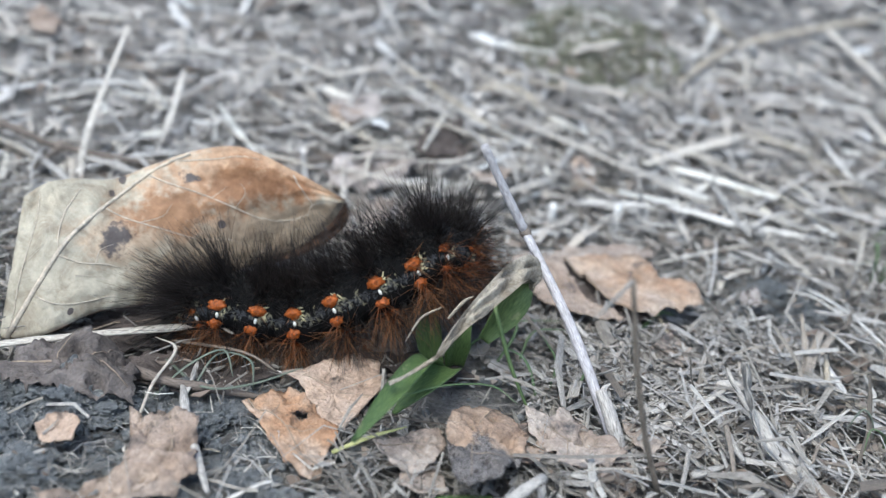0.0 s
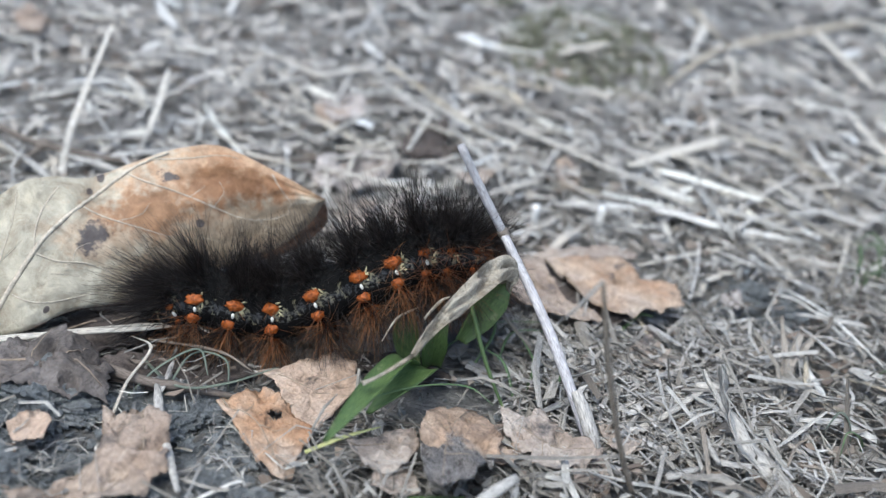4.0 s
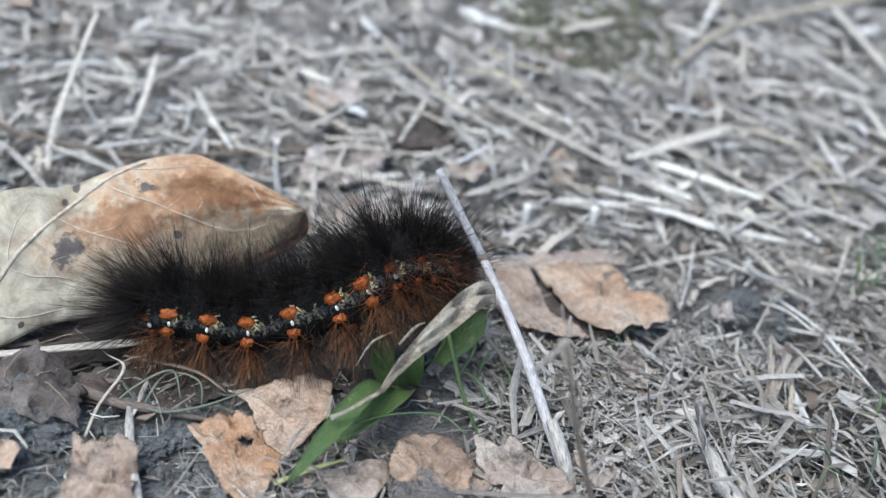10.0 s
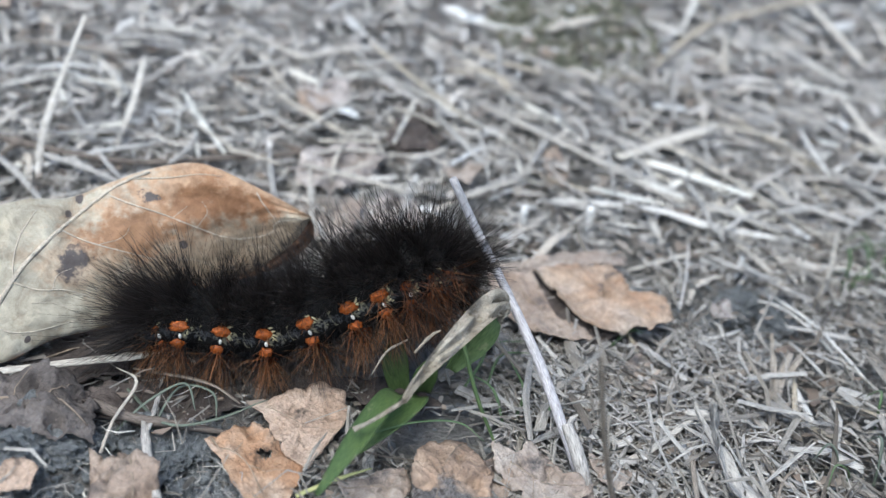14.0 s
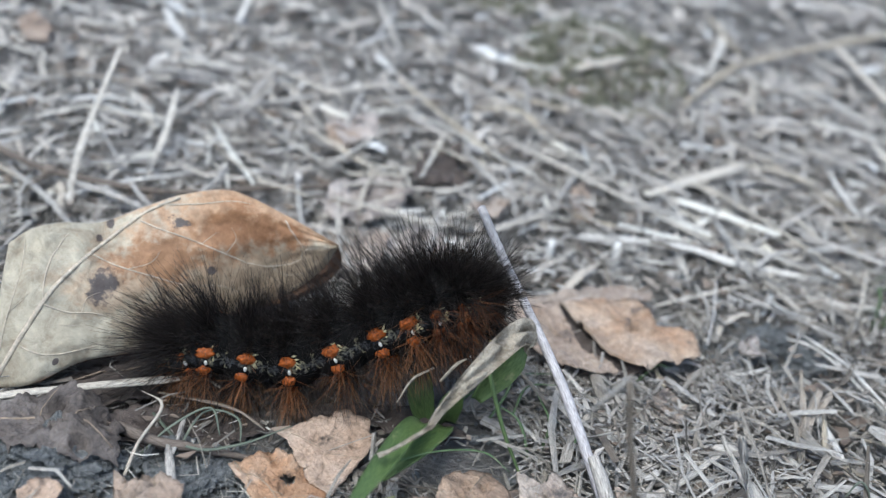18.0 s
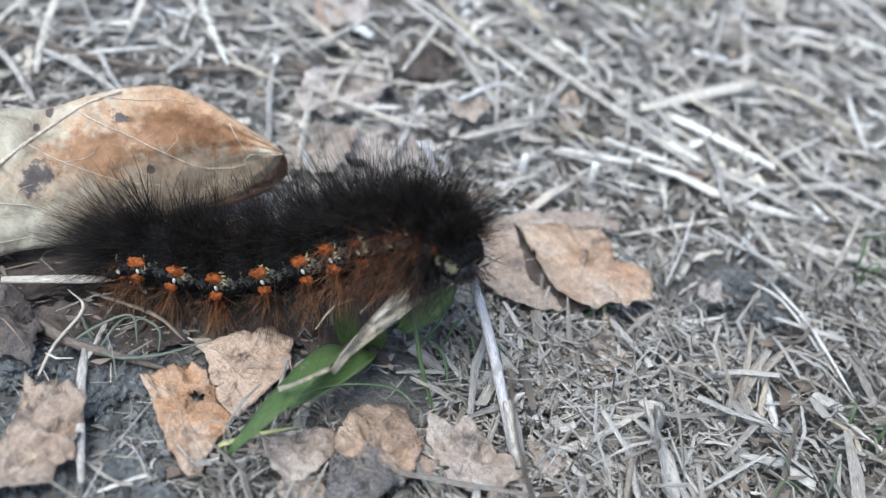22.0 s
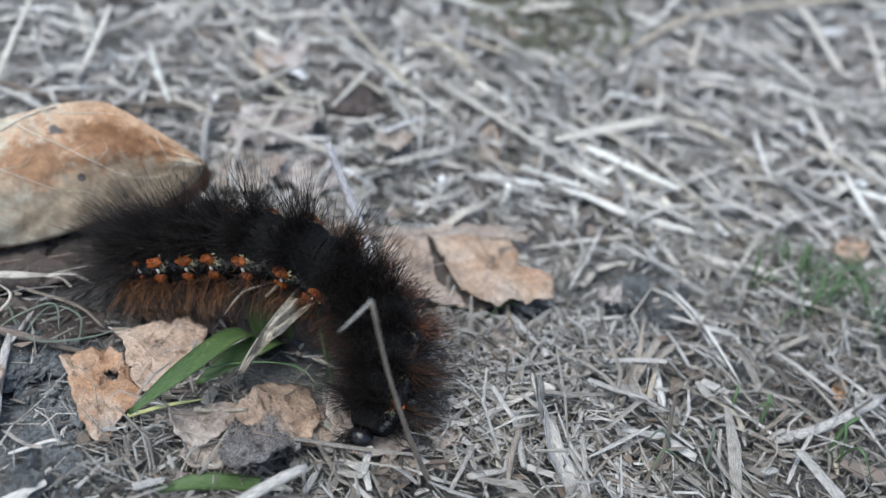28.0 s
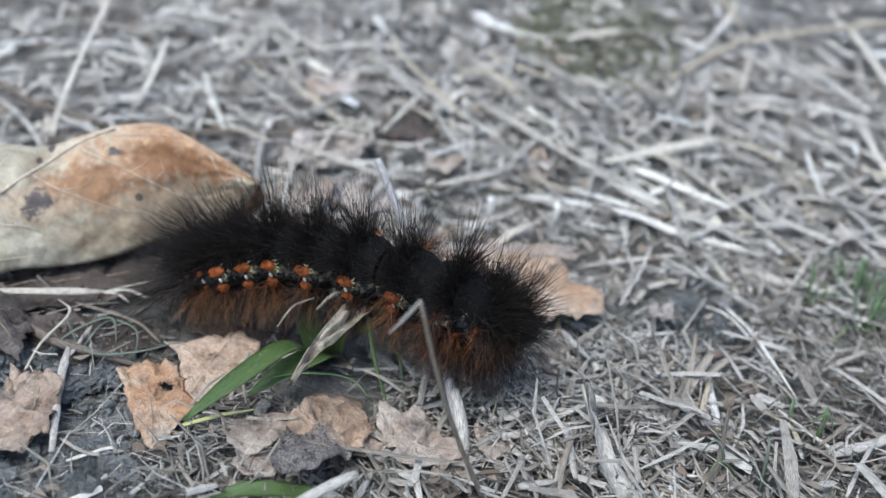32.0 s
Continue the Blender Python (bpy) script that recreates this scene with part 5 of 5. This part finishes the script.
def grass_tuft(x, y, count, reach, seed):
    """A low tuft of thin arching blades."""
    r = random.Random(seed)
    root = new("grass_tuft")
    root.location = mm(x, y, 0)
    for _ in range(count):
        a, l, h = r.uniform(0, 6.28), reach * r.uniform(0.5, 1.2), r.uniform(4.5, 9)
        bx, by = x + r.gauss(0, 1.6), y + r.gauss(0, 1.6)
        dx, dy, k = l * math.cos(a), l * math.sin(a), r.uniform(-0.25, 0.25)
        wd = r.uniform(0.22, 0.42)
        pts = ((bx, by, 0.2), (bx + 0.25 * dx, by + 0.25 * dy, 0.75 * h), (bx + 0.6 * dx - k * dy, by + 0.6 * dy + k * dx, h), (bx + dx, by + dy, 0.55 * h))
        add_stem(root, "blade", GRASS if r.random() < 0.75 else GREYGRASS, pts, (wd, wd, 0.8 * wd, 0.15 * wd), 5, 14, flat=0.45)
    tagged(root, "low tuft of thin green grass in the litter", "grass", "grass tufts")


for i, (x, y) in enumerate(((104.8, 168.7), (114.3, 178.4), (116.4, 167.0), (102.4, 178.5), (94.4, 172.6))):
    grass_tuft(x, y, (16, 15, 14, 8, 4)[i], (11, 10, 10, 8, 6)[i], 60 + i)
for i, (x, y) in enumerate(((100.4, 128.2), (77.1, 120.0), (86.5, 133.4))):
    grass_tuft(x, y, 3, 6, 80 + i)

broad = new("grass")
broad.location = mm(16, 101.5, 0)
add_blade(broad, "blade", GREEN, ((2, 97.5, 2), (8, 99.5, 3.4), (16, 101.5, 2.8)), (0.5, 2.8, 2.4), fold=0.06)
tagged(broad, "broad green grass blade lying under the grey-brown leaf", "grass", "grass blades")


# ---- moss patch far back
def in_moss(x, y):
    return ((x - 0.048) / 0.022) ** 2 + ((y - 0.262) / 0.024) ** 2 < 1 or ((x - 0.02) / 0.02) ** 2 + ((y - 0.30) / 0.016) ** 2 < 1


def moss():
    rng = random.Random(5)
    pieces = []
    while len(pieces) < 900:
        x, y = rng.uniform(0, 0.075), rng.uniform(0.235, 0.32)
        if not in_moss(x, y):
            continue
        p = Vector((x, y, ground_z(x, y)))
        tip = p + Vector((rng.uniform(-2, 2), rng.uniform(-2, 2), rng.uniform(1.5, 4.5))) * MM
        pieces.append(tube([p, p.lerp(tip, 0.5) + Vector((rng.uniform(-.4, .4), 0, 0)) * MM, tip], [0.28 * MM, 0.34 * MM, 0.05 * MM], 4))
    v, f, u = merge(pieces)
    tagged(solid("moss", v, f, MOSS, None, "", u), "low olive-green moss tufts among the straw", "moss", kind="stuff")


moss()


# ---- the caterpillar: rigid segments that move along its spine
LAST = 13
R_BODY = [3.3, 4.3, 5.0, 5.2, 5.3, 5.3, 5.3, 5.2, 5.1, 5.0, 4.8, 4.4, 3.8, 2.0]


def bristles(count, rng, centre, spread, aim, fan, length, radius, curl=0.12):
    """A tuft of tapered bristles from a small patch (mm)."""
    verts, faces, uvs = [], [], []
    aim = np.array(aim, dtype=float)
    aim /= np.linalg.norm(aim)
    for _ in range(count):
        root = np.array(centre) + rng.normal(0, 1, 3) * np.array(spread)
        d = aim + rng.normal(0, 1, 3) * fan
        d /= np.linalg.norm(d)
        ln = length * (0.42 + 0.82 * rng.random())
        s = np.cross(d, rng.normal(0, 1, 3))
        s /= np.linalg.norm(s)
        n = np.cross(d, s)
        bow = s * rng.normal(0, curl) * ln + np.array((0, 0, -0.06 * ln))
        o = len(verts)
        for i, (k, r) in enumerate(((0, 1.0), (0.4, 0.85), (0.75, 0.55), (1.0, 0.12))):
            p = root + d * ln * k + bow * k * k
            for a in (0, 2.094, 4.189):
                verts.append((p + (s * math.cos(a) + n * math.sin(a)) * radius * r) * MM)
                uvs.append((a / 6.28, k))
        for i in range(3):
            for k in range(3):
                a, b = o + i * 3 + k, o + i * 3 + (k + 1) % 3
                faces.append((a, b, b + 3, a + 3))
    return verts, faces, uvs


def dome(name, material, parent, at, r, squash=(1, 1, 1), rough=0.12, seed=0, label="", sub=2):
    bm = bmesh.new()
    bmesh.ops.create_icosphere(bm, subdivisions=sub, radius=1.0)
    verts = []
    for v in bm.verts:
        k = 1 + rough * (noise.noise(v.co * 1.9 + Vector((seed * 1.7, 0, 0))) * 0.6 + noise.noise(v.co * 4.6 + Vector((0, seed * 1.3, 0))) * 0.4)
        verts.append((Vector(at) + Vector((v.co.x * squash[0], v.co.y * squash[1], v.co.z * squash[2])) * r * k) * MM)
    faces = [tuple(v.index for v in f.verts) for f in bm.faces]
    bm.free()
    return solid(name, verts, faces, material, parent, label)


def ring(r, half, seed):
    """A plump body ring along x with creases at both ends."""
    verts, faces = [], []
    na, nx = 28, 9
    for i in range(nx):
        k = 2 * i / (nx - 1) - 1
        rr = r * (1 - 0.30 * abs(k) ** 3.0)
        for j in range(na):
            a = 2 * math.pi * j / na
            wob = 1 + 0.05 * noise.noise(Vector((k * 2, math.cos(a) * 2, math.sin(a) * 2 + seed)))
            verts.append(mm(k * half, math.cos(a) * rr * wob, math.sin(a) * rr * wob * 0.96))
    for i in range(nx - 1):
        for j in range(na):
            a, b = i * na + j, i * na + (j + 1) % na
            faces.append((a, b, b + na, a + na))
    faces.append(tuple(range(na)))
    faces.append(tuple(range((nx - 1) * na + na - 1, (nx - 1) * na - 1, -1)))
    return verts, faces


def build_segment(i, parent):
    rng = np.random.default_rng(300 + i)
    r = R_BODY[i]
    v, f = ring(r, 4.1, i)
    seg = solid("segment", v, f, SKIN, parent)
    black = []
    rear, front = i <= 2, i >= 10
    back = -0.55 if rear else (0.12 if i >= 12 else (0.05 if front else -0.1))
    tuft = 0.75 if i > 7 else 1.15
    for side in (-1, 1):
        for deg, cnt, ln in ((82, 30, 8.4), (66, 34, 9.0), (49, 32, 8.6)):
            a = radians(deg)
            ln *= 1.18 if 4 <= i <= 8 else 1.0
            c = (rng.uniform(-0.3, 0.3), side * math.cos(a) * r * 0.98, math.sin(a) * r * 0.96)
            aim = (back, side * math.cos(a), math.sin(a) + 0.15)
            black.append(bristles(cnt, rng, c, (tuft, 0.4, 0.3), aim, 0.3, ln * (1.2 if rear else 1.0), 0.045, 0.05))
            black.append(bristles(cnt, rng, c, (tuft * 1.3, 0.5, 0.4), aim, 0.4, ln * 0.5, 0.05, 0.06))
    for side in (-1, 1):
        black.append(bristles(34, rng, (0, side * r * 0.8, r * 0.58), (1.9, 0.3, 0.4), (0.1, side, 0.5), 0.4, 2.6, 0.05))
        if i >= 11:
            for deg in (30, 8, -14, -36)[:2 if i == 11 else 4]:
                a = radians(deg)
                black.append(bristles(30 if i == 11 else 18, rng, (0.6, side * math.cos(a) * r * 0.95, math.sin(a) * r * 0.95), (0.5, 0.3, 0.3), (0.3, side * math.cos(a), math.sin(a)), 0.34, 6.6 if i == 11 else 4.8, 0.046, 0.05))
    black.append(bristles(70, rng, (0, 0, r * 0.93), (2.1, r * 0.55, 0.3), (0.05, 0, 1.0), 0.6, 2.6, 0.05))
    if i == 12:
        black.append(bristles(80, rng, (0.6, 0, 2.8), (0.6, 1.6, 0.5), (0.25, 0, 1.0), 0.4, 6.8, 0.046, 0.05))
    if rear:
        for side in (-1, 1):
            black.append(bristles(64, rng, (-1.5, side * 2.2, 0.5), (0.8, 0.8, 0.8), (-1.4, side * 0.5, 0.18), 0.25, 14.5, 0.05))
    for side in (-1, 1):
        if 8 <= i <= 11:
            black.append(bristles(46, rng, (0, side * math.cos(0.7) * r, math.sin(0.7) * r), (1.3, 0.3, 0.3), (0.1, side, -0.12), 0.35, 5.6, 0.046, 0.06))
        black.append(bristles(150, rng, (0, side * r * 0.7, -r * 0.62), (2.1, 0.6, 0.6), (-0.05, side * 0.8, -0.75), 0.45, 7.2, 0.056))
        black.append(bristles(16, rng, (0, side * r * 0.98, -r * 0.1), (1.7, 0.3, 0.8), (-0.15, side, -0.1), 0.5, 5.6, 0.042, 0.06))
    v, f, u = merge(black)
    solid("black_bristles", v, f, BLACK_HAIR, seg, "long black bristles", u)
    rust = []
    veil = 7 <= i <= 11
    for side in (-1, 1):
        for deg, cnt, ln in ((-14, 34 if veil else 12, 6.4), (-46, 104 if i < 8 else 78, 7.2), (-66, 30, 8.2)):
            a = radians(deg)
            c = (rng.uniform(-0.2, 0.2) - 0.3, side * math.cos(a) * r * 0.99, math.sin(a) * r * 0.96)
            aim = (back * 0.5 - 0.05, side * 1.0, -0.42 + 0.34 * math.sin(a))
            rust.append(bristles(int(cnt * (0.25, 0.45, 0.75)[12 - i]) if i > 9 else cnt, rng, c, (0.35, 0.25, 0.3), aim, 0.52, ln * (0.94 if i < 12 else 0.75), 0.045, 0.06))
        a = radians(22)
        rust.append(bristles(26 if veil else 14, rng, (0.1, side * math.cos(a) * r, math.sin(a) * r), (0.6 if veil else 0.5, 0.2, 0.35), (0.1, side, 0.1 if veil else 0.4), 0.5, 5.0 if veil else 2.0, 0.047))
    v, f, u = merge(rust)
    solid("rust_bristles", v, f, RUST_HAIR if i < 8 else UMBER_HAIR, seg, "rust-orange bristles on the flank" if i < 8 else "dark rust-brown bristles on the flank", u)
    for side in (-1, 1):
        if 1 <= i <= 12:
            word = {"upper": 22, "lower": -14, "low": -48}
            for k, deg in word.items():
                a = radians(deg)
                size = {"upper": 1.05, "lower": 0.85, "low": 0.9}[k] * (0.5 if i > 8 or i < 2 else 0.75 if i > 7 else 1.08)
                at = (0.1 if k == "upper" else -0.35, side * math.cos(a) * r * 1.02, math.sin(a) * r * 0.99)
                dome("wart", WART, seg, at, size, (1.15, 0.62, 0.8), 0.7, i + deg, sub=3)
            a = radians(5)
            if i < 9:
                dome("spiracle", SPIRACLE, seg, (0.15, side * math.cos(a) * r * 1.06, math.sin(a) * r), 0.42, (0.62, 0.5, 1.15), 0.05, i, sub=2)
            fl = []
            for q in range(7 if i < 9 else 3):
                a = radians(rng.uniform(2, 32))
                p = Vector((rng.uniform(0.8, 1.7), side * math.cos(a) * r * 0.995, math.sin(a) * r * 0.96))
                e = Vector((rng.uniform(-0.6, 0.6), 0, rng.uniform(-0.7, 0.7)))
                fl.append(tube([(p - e) * MM, p * MM, (p + e) * MM], [0.07 * MM, 0.19 * MM, 0.06 * MM], 5))
            v, f, u = merge(fl)
            solid("cream_marking", v, f, CREAM, seg, "cream-yellow flecks", u)
    if i in (0, 4, 5, 6, 7, 10, 11, 12):
        for side in (-1, 1):
            claw = i >= 10
            foot = spline([(0.0, side * r * 0.45, -r * 0.6), (0.2, side * r * 0.55, -r * 0.95), (0.3, side * r * 0.55, -r * (1.25 if not claw else 1.2))], 7)
            rad = [1.15, 1.1, 1.05, 1.0, 0.95, 0.95, 0.7] if not claw else [0.7, 0.6, 0.5, 0.42, 0.34, 0.24, 0.1]
            v, f, u = tube([p * MM for p in foot], [q * MM for q in rad], 8)
            solid("proleg" if not claw else "leg", v, f, SKIN, seg, "", u)
    return seg


def build_head(parent):
    hd = dome("head", HEAD, parent, (0.8, 0, -0.1), 2.1, (0.92, 1.0, 0.95), 0.06, 3, "glossy black head with yellow marks", 3)
    rng = np.random.default_rng(77)
    for side in (-1, 1):
        a = spline([(2.1, side * 0.4, 0.9), (2.4, side * 0.55, 0.0), (2.25, side * 0.8, -0.8)], 7)
        v, f, u = tube([p * MM for p in a], [0.16 * MM, 0.24 * MM, 0.28 * MM, 0.28 * MM, 0.25 * MM, 0.2 * MM, 0.1 * MM], 6)
        solid("yellow_marking", v, f, YELLOWMARK, hd, "", u)
        dome("mandible", YELLOWMARK, hd, (2.1, side * 0.55, -1.4), 0.45, (1, 0.9, 0.7), 0.1, side, sub=1)
        v, f, u = tube([mm(2.0, side * 1.1, -1.1), mm(2.6, side * 1.3, -1.5), mm(3.0, side * 1.4, -1.6)], [0.16 * MM, 0.12 * MM, 0.05 * MM], 5)
        solid("antenna", v, f, HEAD, hd, "", u)
    v, f, u = bristles(70, rng, (1.1, 0, 1.4), (0.7, 1.1, 0.4), (0.8, 0, 0.6), 0.5, 4.6, 0.046, 0.06)
    solid("head_bristles", v, f, BLACK_HAIR, hd, "short black bristles", u)
    return hd


caterpillar = new("caterpillar")
segments = [build_segment(i, caterpillar) for i in range(LAST)] + [build_head(caterpillar)]
tagged(caterpillar, "furry black caterpillar with orange warts and rust flank bristles", "caterpillar")
STATIONS = (0, 2, 4, 6, 8, 10, 12, 13)
spines = []


def key(t, lean, *spine):
    """The spine at t seconds, tail to head, mm, at the numbered segments of STATIONS; lean: degrees by which its back tips to its right."""
    spines.append((t, lean, spine))


def spine_frame(spine, i, lean):
    pts = [Vector(p) for p in spine]

    def at(u):
        k = max(j for j in range(len(STATIONS) - 1) if STATIONS[j] <= u or j == 0)
        w = (u - STATIONS[k]) / (STATIONS[k + 1] - STATIONS[k])
        a = pts[k - 1] if k else 2 * pts[0] - pts[1]
        b, c = pts[k], pts[k + 1]
        d = pts[k + 2] if k + 2 < len(pts) else 2 * c - b
        return 0.5 * (2 * b + (c - a) * w + (2 * a - 5 * b + 4 * c - d) * w * w + (3 * b - a - 3 * c + d) * w ** 3)
    p = at(i)
    d = (at(min(i + 0.6, 13)) - at(max(i - 0.6, 0))).normalized()
    side = Vector((0, 0, 1)).cross(d).normalized()
    roll = Matrix.Rotation(radians(lean) * min(1.0, i / 7), 3, d)
    side = roll @ side
    up = d.cross(side)
    m = Matrix((d, side, up)).transposed().to_4x4()
    m.translation = p * MM
    return m


def motions():
    key(0, -20, (-31.2, 138.4, 4.0), (-26.2, 138.4, 6.5), (-13.9, 138.4, 5.5), (-1.3, 138.4, 12.2), (6.1, 141.5, 16.6), (8.8, 144.2, 14.3), (8.9, 150.3, 12.8), (9.4, 153.0, 11.6))
    key(1.5, -20, (-30.7, 138.4, 4.2), (-25.6, 138.4, 7.4), (-13.7, 138.4, 6.3), (-0.9, 138.4, 13.0), (5.9, 141.5, 16.1), (8.7, 144.2, 13.3), (9.3, 150.2, 12.0), (9.9, 152.8, 10.8))
    key(3, -12, (-31.2, 138.4, 4.4), (-25.8, 138.4, 7.7), (-13.9, 138.4, 6.9), (-0.6, 138.4, 13.7), (7.5, 139.9, 17.7), (12.9, 142.3, 15.8), (18.2, 147.0, 12.9), (20.8, 149.0, 11.4))
    key(6, -32, (-30.9, 138.4, 4.2), (-26.0, 138.4, 6.7), (-13.5, 138.4, 5.2), (0.6, 138.4, 12.6), (8.7, 139.3, 16.8), (12.0, 140.6, 17.5), (13.5, 146.3, 13.4), (14.6, 149.0, 9.8))
    key(8, -32, (-30.9, 138.4, 6.0), (-25.6, 138.4, 8.1), (-13.8, 138.4, 7.3), (-0.6, 138.4, 13.0), (6.7, 139.0, 16.4), (10.5, 141.1, 17.8), (13.2, 143.8, 15.2), (15.2, 145.0, 12.7))
    key(10, -16, (-30.9, 138.4, 6.2), (-25.9, 138.4, 8.3), (-13.7, 138.4, 7.7), (-0.2, 138.4, 13.8), (6.6, 139.8, 19.2), (11.0, 141.8, 19.0), (14.3, 144.0, 15.0), (15.1, 144.6, 12.1))
    key(12, -8, (-30.8, 138.4, 6.2), (-25.6, 138.4, 8.6), (-13.0, 138.4, 8.2), (-0.8, 138.4, 14.1), (5.9, 139.3, 18.1), (10.4, 141.1, 19.7), (15.1, 142.6, 15.8), (17.3, 140.9, 14.2))
    key(13, 0, (-31.1, 138.4, 6.7), (-25.9, 138.4, 8.8), (-13.0, 138.4, 8.7), (-0.7, 138.4, 15.2), (6.1, 139.3, 19.3), (10.7, 141.1, 20.4), (14.1, 142.6, 17.0), (16.3, 140.9, 15.4))
    key(19, 0, (-31.2, 138.4, 5.2), (-26.1, 138.4, 8.2), (-13.4, 138.4, 8.1), (-0.3, 138.4, 15.2), (6.8, 139.3, 19.2), (10.5, 141.2, 19.8), (13.8, 142.6, 17.6), (16.0, 140.9, 16.0))
    key(21, 0, (-32.3, 138.4, 3.9), (-26.5, 138.4, 8.0), (-13.4, 138.4, 8.0), (-0.0, 138.4, 15.0), (7.9, 137.6, 19.9), (12.2, 136.1, 23.7), (17.2, 132.0, 25.2), (18.5, 129.1, 22.4))
    key(22, 0, (-30.4, 138.4, 4.3), (-25.0, 138.4, 7.9), (-13.1, 138.4, 7.9), (0.4, 138.4, 14.7), (9.3, 136.0, 22.2), (15.2, 133.8, 26.3), (19.6, 131.0, 27.2), (21.5, 129.1, 25.7))
    key(24, 8, (-23.5, 138.4, 3.6), (-17.6, 138.4, 6.0), (-6.8, 138.4, 7.6), (2.5, 137.4, 16.4), (11.3, 133.4, 25.2), (20.5, 130.8, 26.5), (24.3, 129.3, 26.6), (26.3, 127.5, 26.1))
    key(25.5, 16, (-20.5, 138.4, 4.3), (-15.3, 138.4, 7.1), (-5.7, 138.4, 9.6), (5.2, 135.9, 17.6), (15.9, 132.6, 24.5), (26.7, 129.5, 21.3), (30.3, 126.2, 19.2), (31.6, 123.9, 17.8))
    key(27.5, 30, (-16.0, 138.4, 7.4), (-10.6, 138.4, 10.6), (-0.7, 138.4, 14.1), (11.8, 133.9, 19.6), (22.3, 131.5, 15.5), (28.8, 126.9, 13.7), (30.1, 119.0, 8.7), (29.3, 115.5, 6.1))
    key(28, 30, (-15.2, 138.4, 7.8), (-9.8, 138.4, 11.0), (-0.1, 138.4, 14.5), (12.7, 133.4, 19.3), (22.5, 131.6, 14.7), (28.7, 126.1, 12.2), (29.5, 117.2, 6.5), (28.0, 113.4, 3.9))
    key(29, 30, (-15.8, 138.4, 7.3), (-10.6, 138.4, 10.2), (-0.9, 138.4, 13.5), (12.1, 133.4, 17.8), (21.2, 131.8, 14.2), (29.4, 127.0, 11.8), (31.4, 120.0, 6.5), (31.3, 117.2, 4.3))
    key(30, 30, (-15.6, 138.4, 7.8), (-10.5, 138.4, 10.7), (-0.6, 138.4, 14.0), (12.4, 133.4, 18.4), (23.3, 129.9, 16.5), (32.0, 126.2, 15.0), (37.0, 123.6, 11.7), (38.8, 122.6, 9.5))
    key(31, 28, (-15.4, 138.4, 8.4), (-10.3, 138.4, 11.2), (0.0, 138.4, 14.5), (13.4, 133.4, 18.8), (26.1, 130.3, 17.9), (34.5, 131.7, 15.6), (38.5, 131.7, 12.1), (40.4, 132.3, 9.9))
    key(32, 24, (-13.6, 138.4, 9.1), (-8.3, 138.4, 12.2), (0.9, 138.4, 15.9), (14.7, 134.4, 19.0), (29.6, 129.0, 20.1), (33.7, 129.9, 15.9), (38.4, 131.6, 14.8), (40.5, 132.6, 12.9))
    here = Matrix.Translation(withered.location)
    half = Matrix.Translation(withered.location + mm(0.6, -1.0, -1.0)) @ pose(0, 0, 0, 0, 0, 9)
    down = Matrix.Translation(withered.location + mm(2, -3.5, -3.5)) @ Vector((12, 14.5, 7.5)).rotation_difference(Vector((4.2, 12.5, 2.0))).to_matrix().to_4x4()
    walk(withered, [(0.0, here), (20.0, here), (23.0, half), (25.0, down), (32.0, down)])
    swing = Vector((6.5, 4.5, 0.8)).rotation_difference(Vector((10.0, 3.5, -2.8))).to_matrix().to_4x4()
    laid = Matrix.Translation(withered.location + mm(2, -3.5, -3.5)) @ swing
    walk(withered_stem, [(0.0, here), (20.0, here), (23.0, here), (25.0, laid), (32.0, laid)])
    bend = Matrix.Translation(thin.location)
    walk(thin, [(t, bend @ pose(0, 0, 0, 0, a, 0)) for t, a in ((0.0, 0), (28.1, 0), (28.5, 4.5), (29.1, 4.2), (29.6, 1.0), (30.2, 0), (32.0, 0))])
    foot = Matrix.Translation(stalk.location)
    back = foot @ pose(0, 0, 0, -16, 0, -2)
    half_back = foot @ pose(0, 0, 0, -6, 0, -1)
    walk(stalk, [(0.0, foot), (9.0, foot), (10.5, half_back), (19.5, half_back), (22.0, back), (32.0, back)])
    for i, seg in enumerate(segments):
        walk(seg, [(t, spine_frame(s, i, lean)) for t, lean, s in spines])


motions()
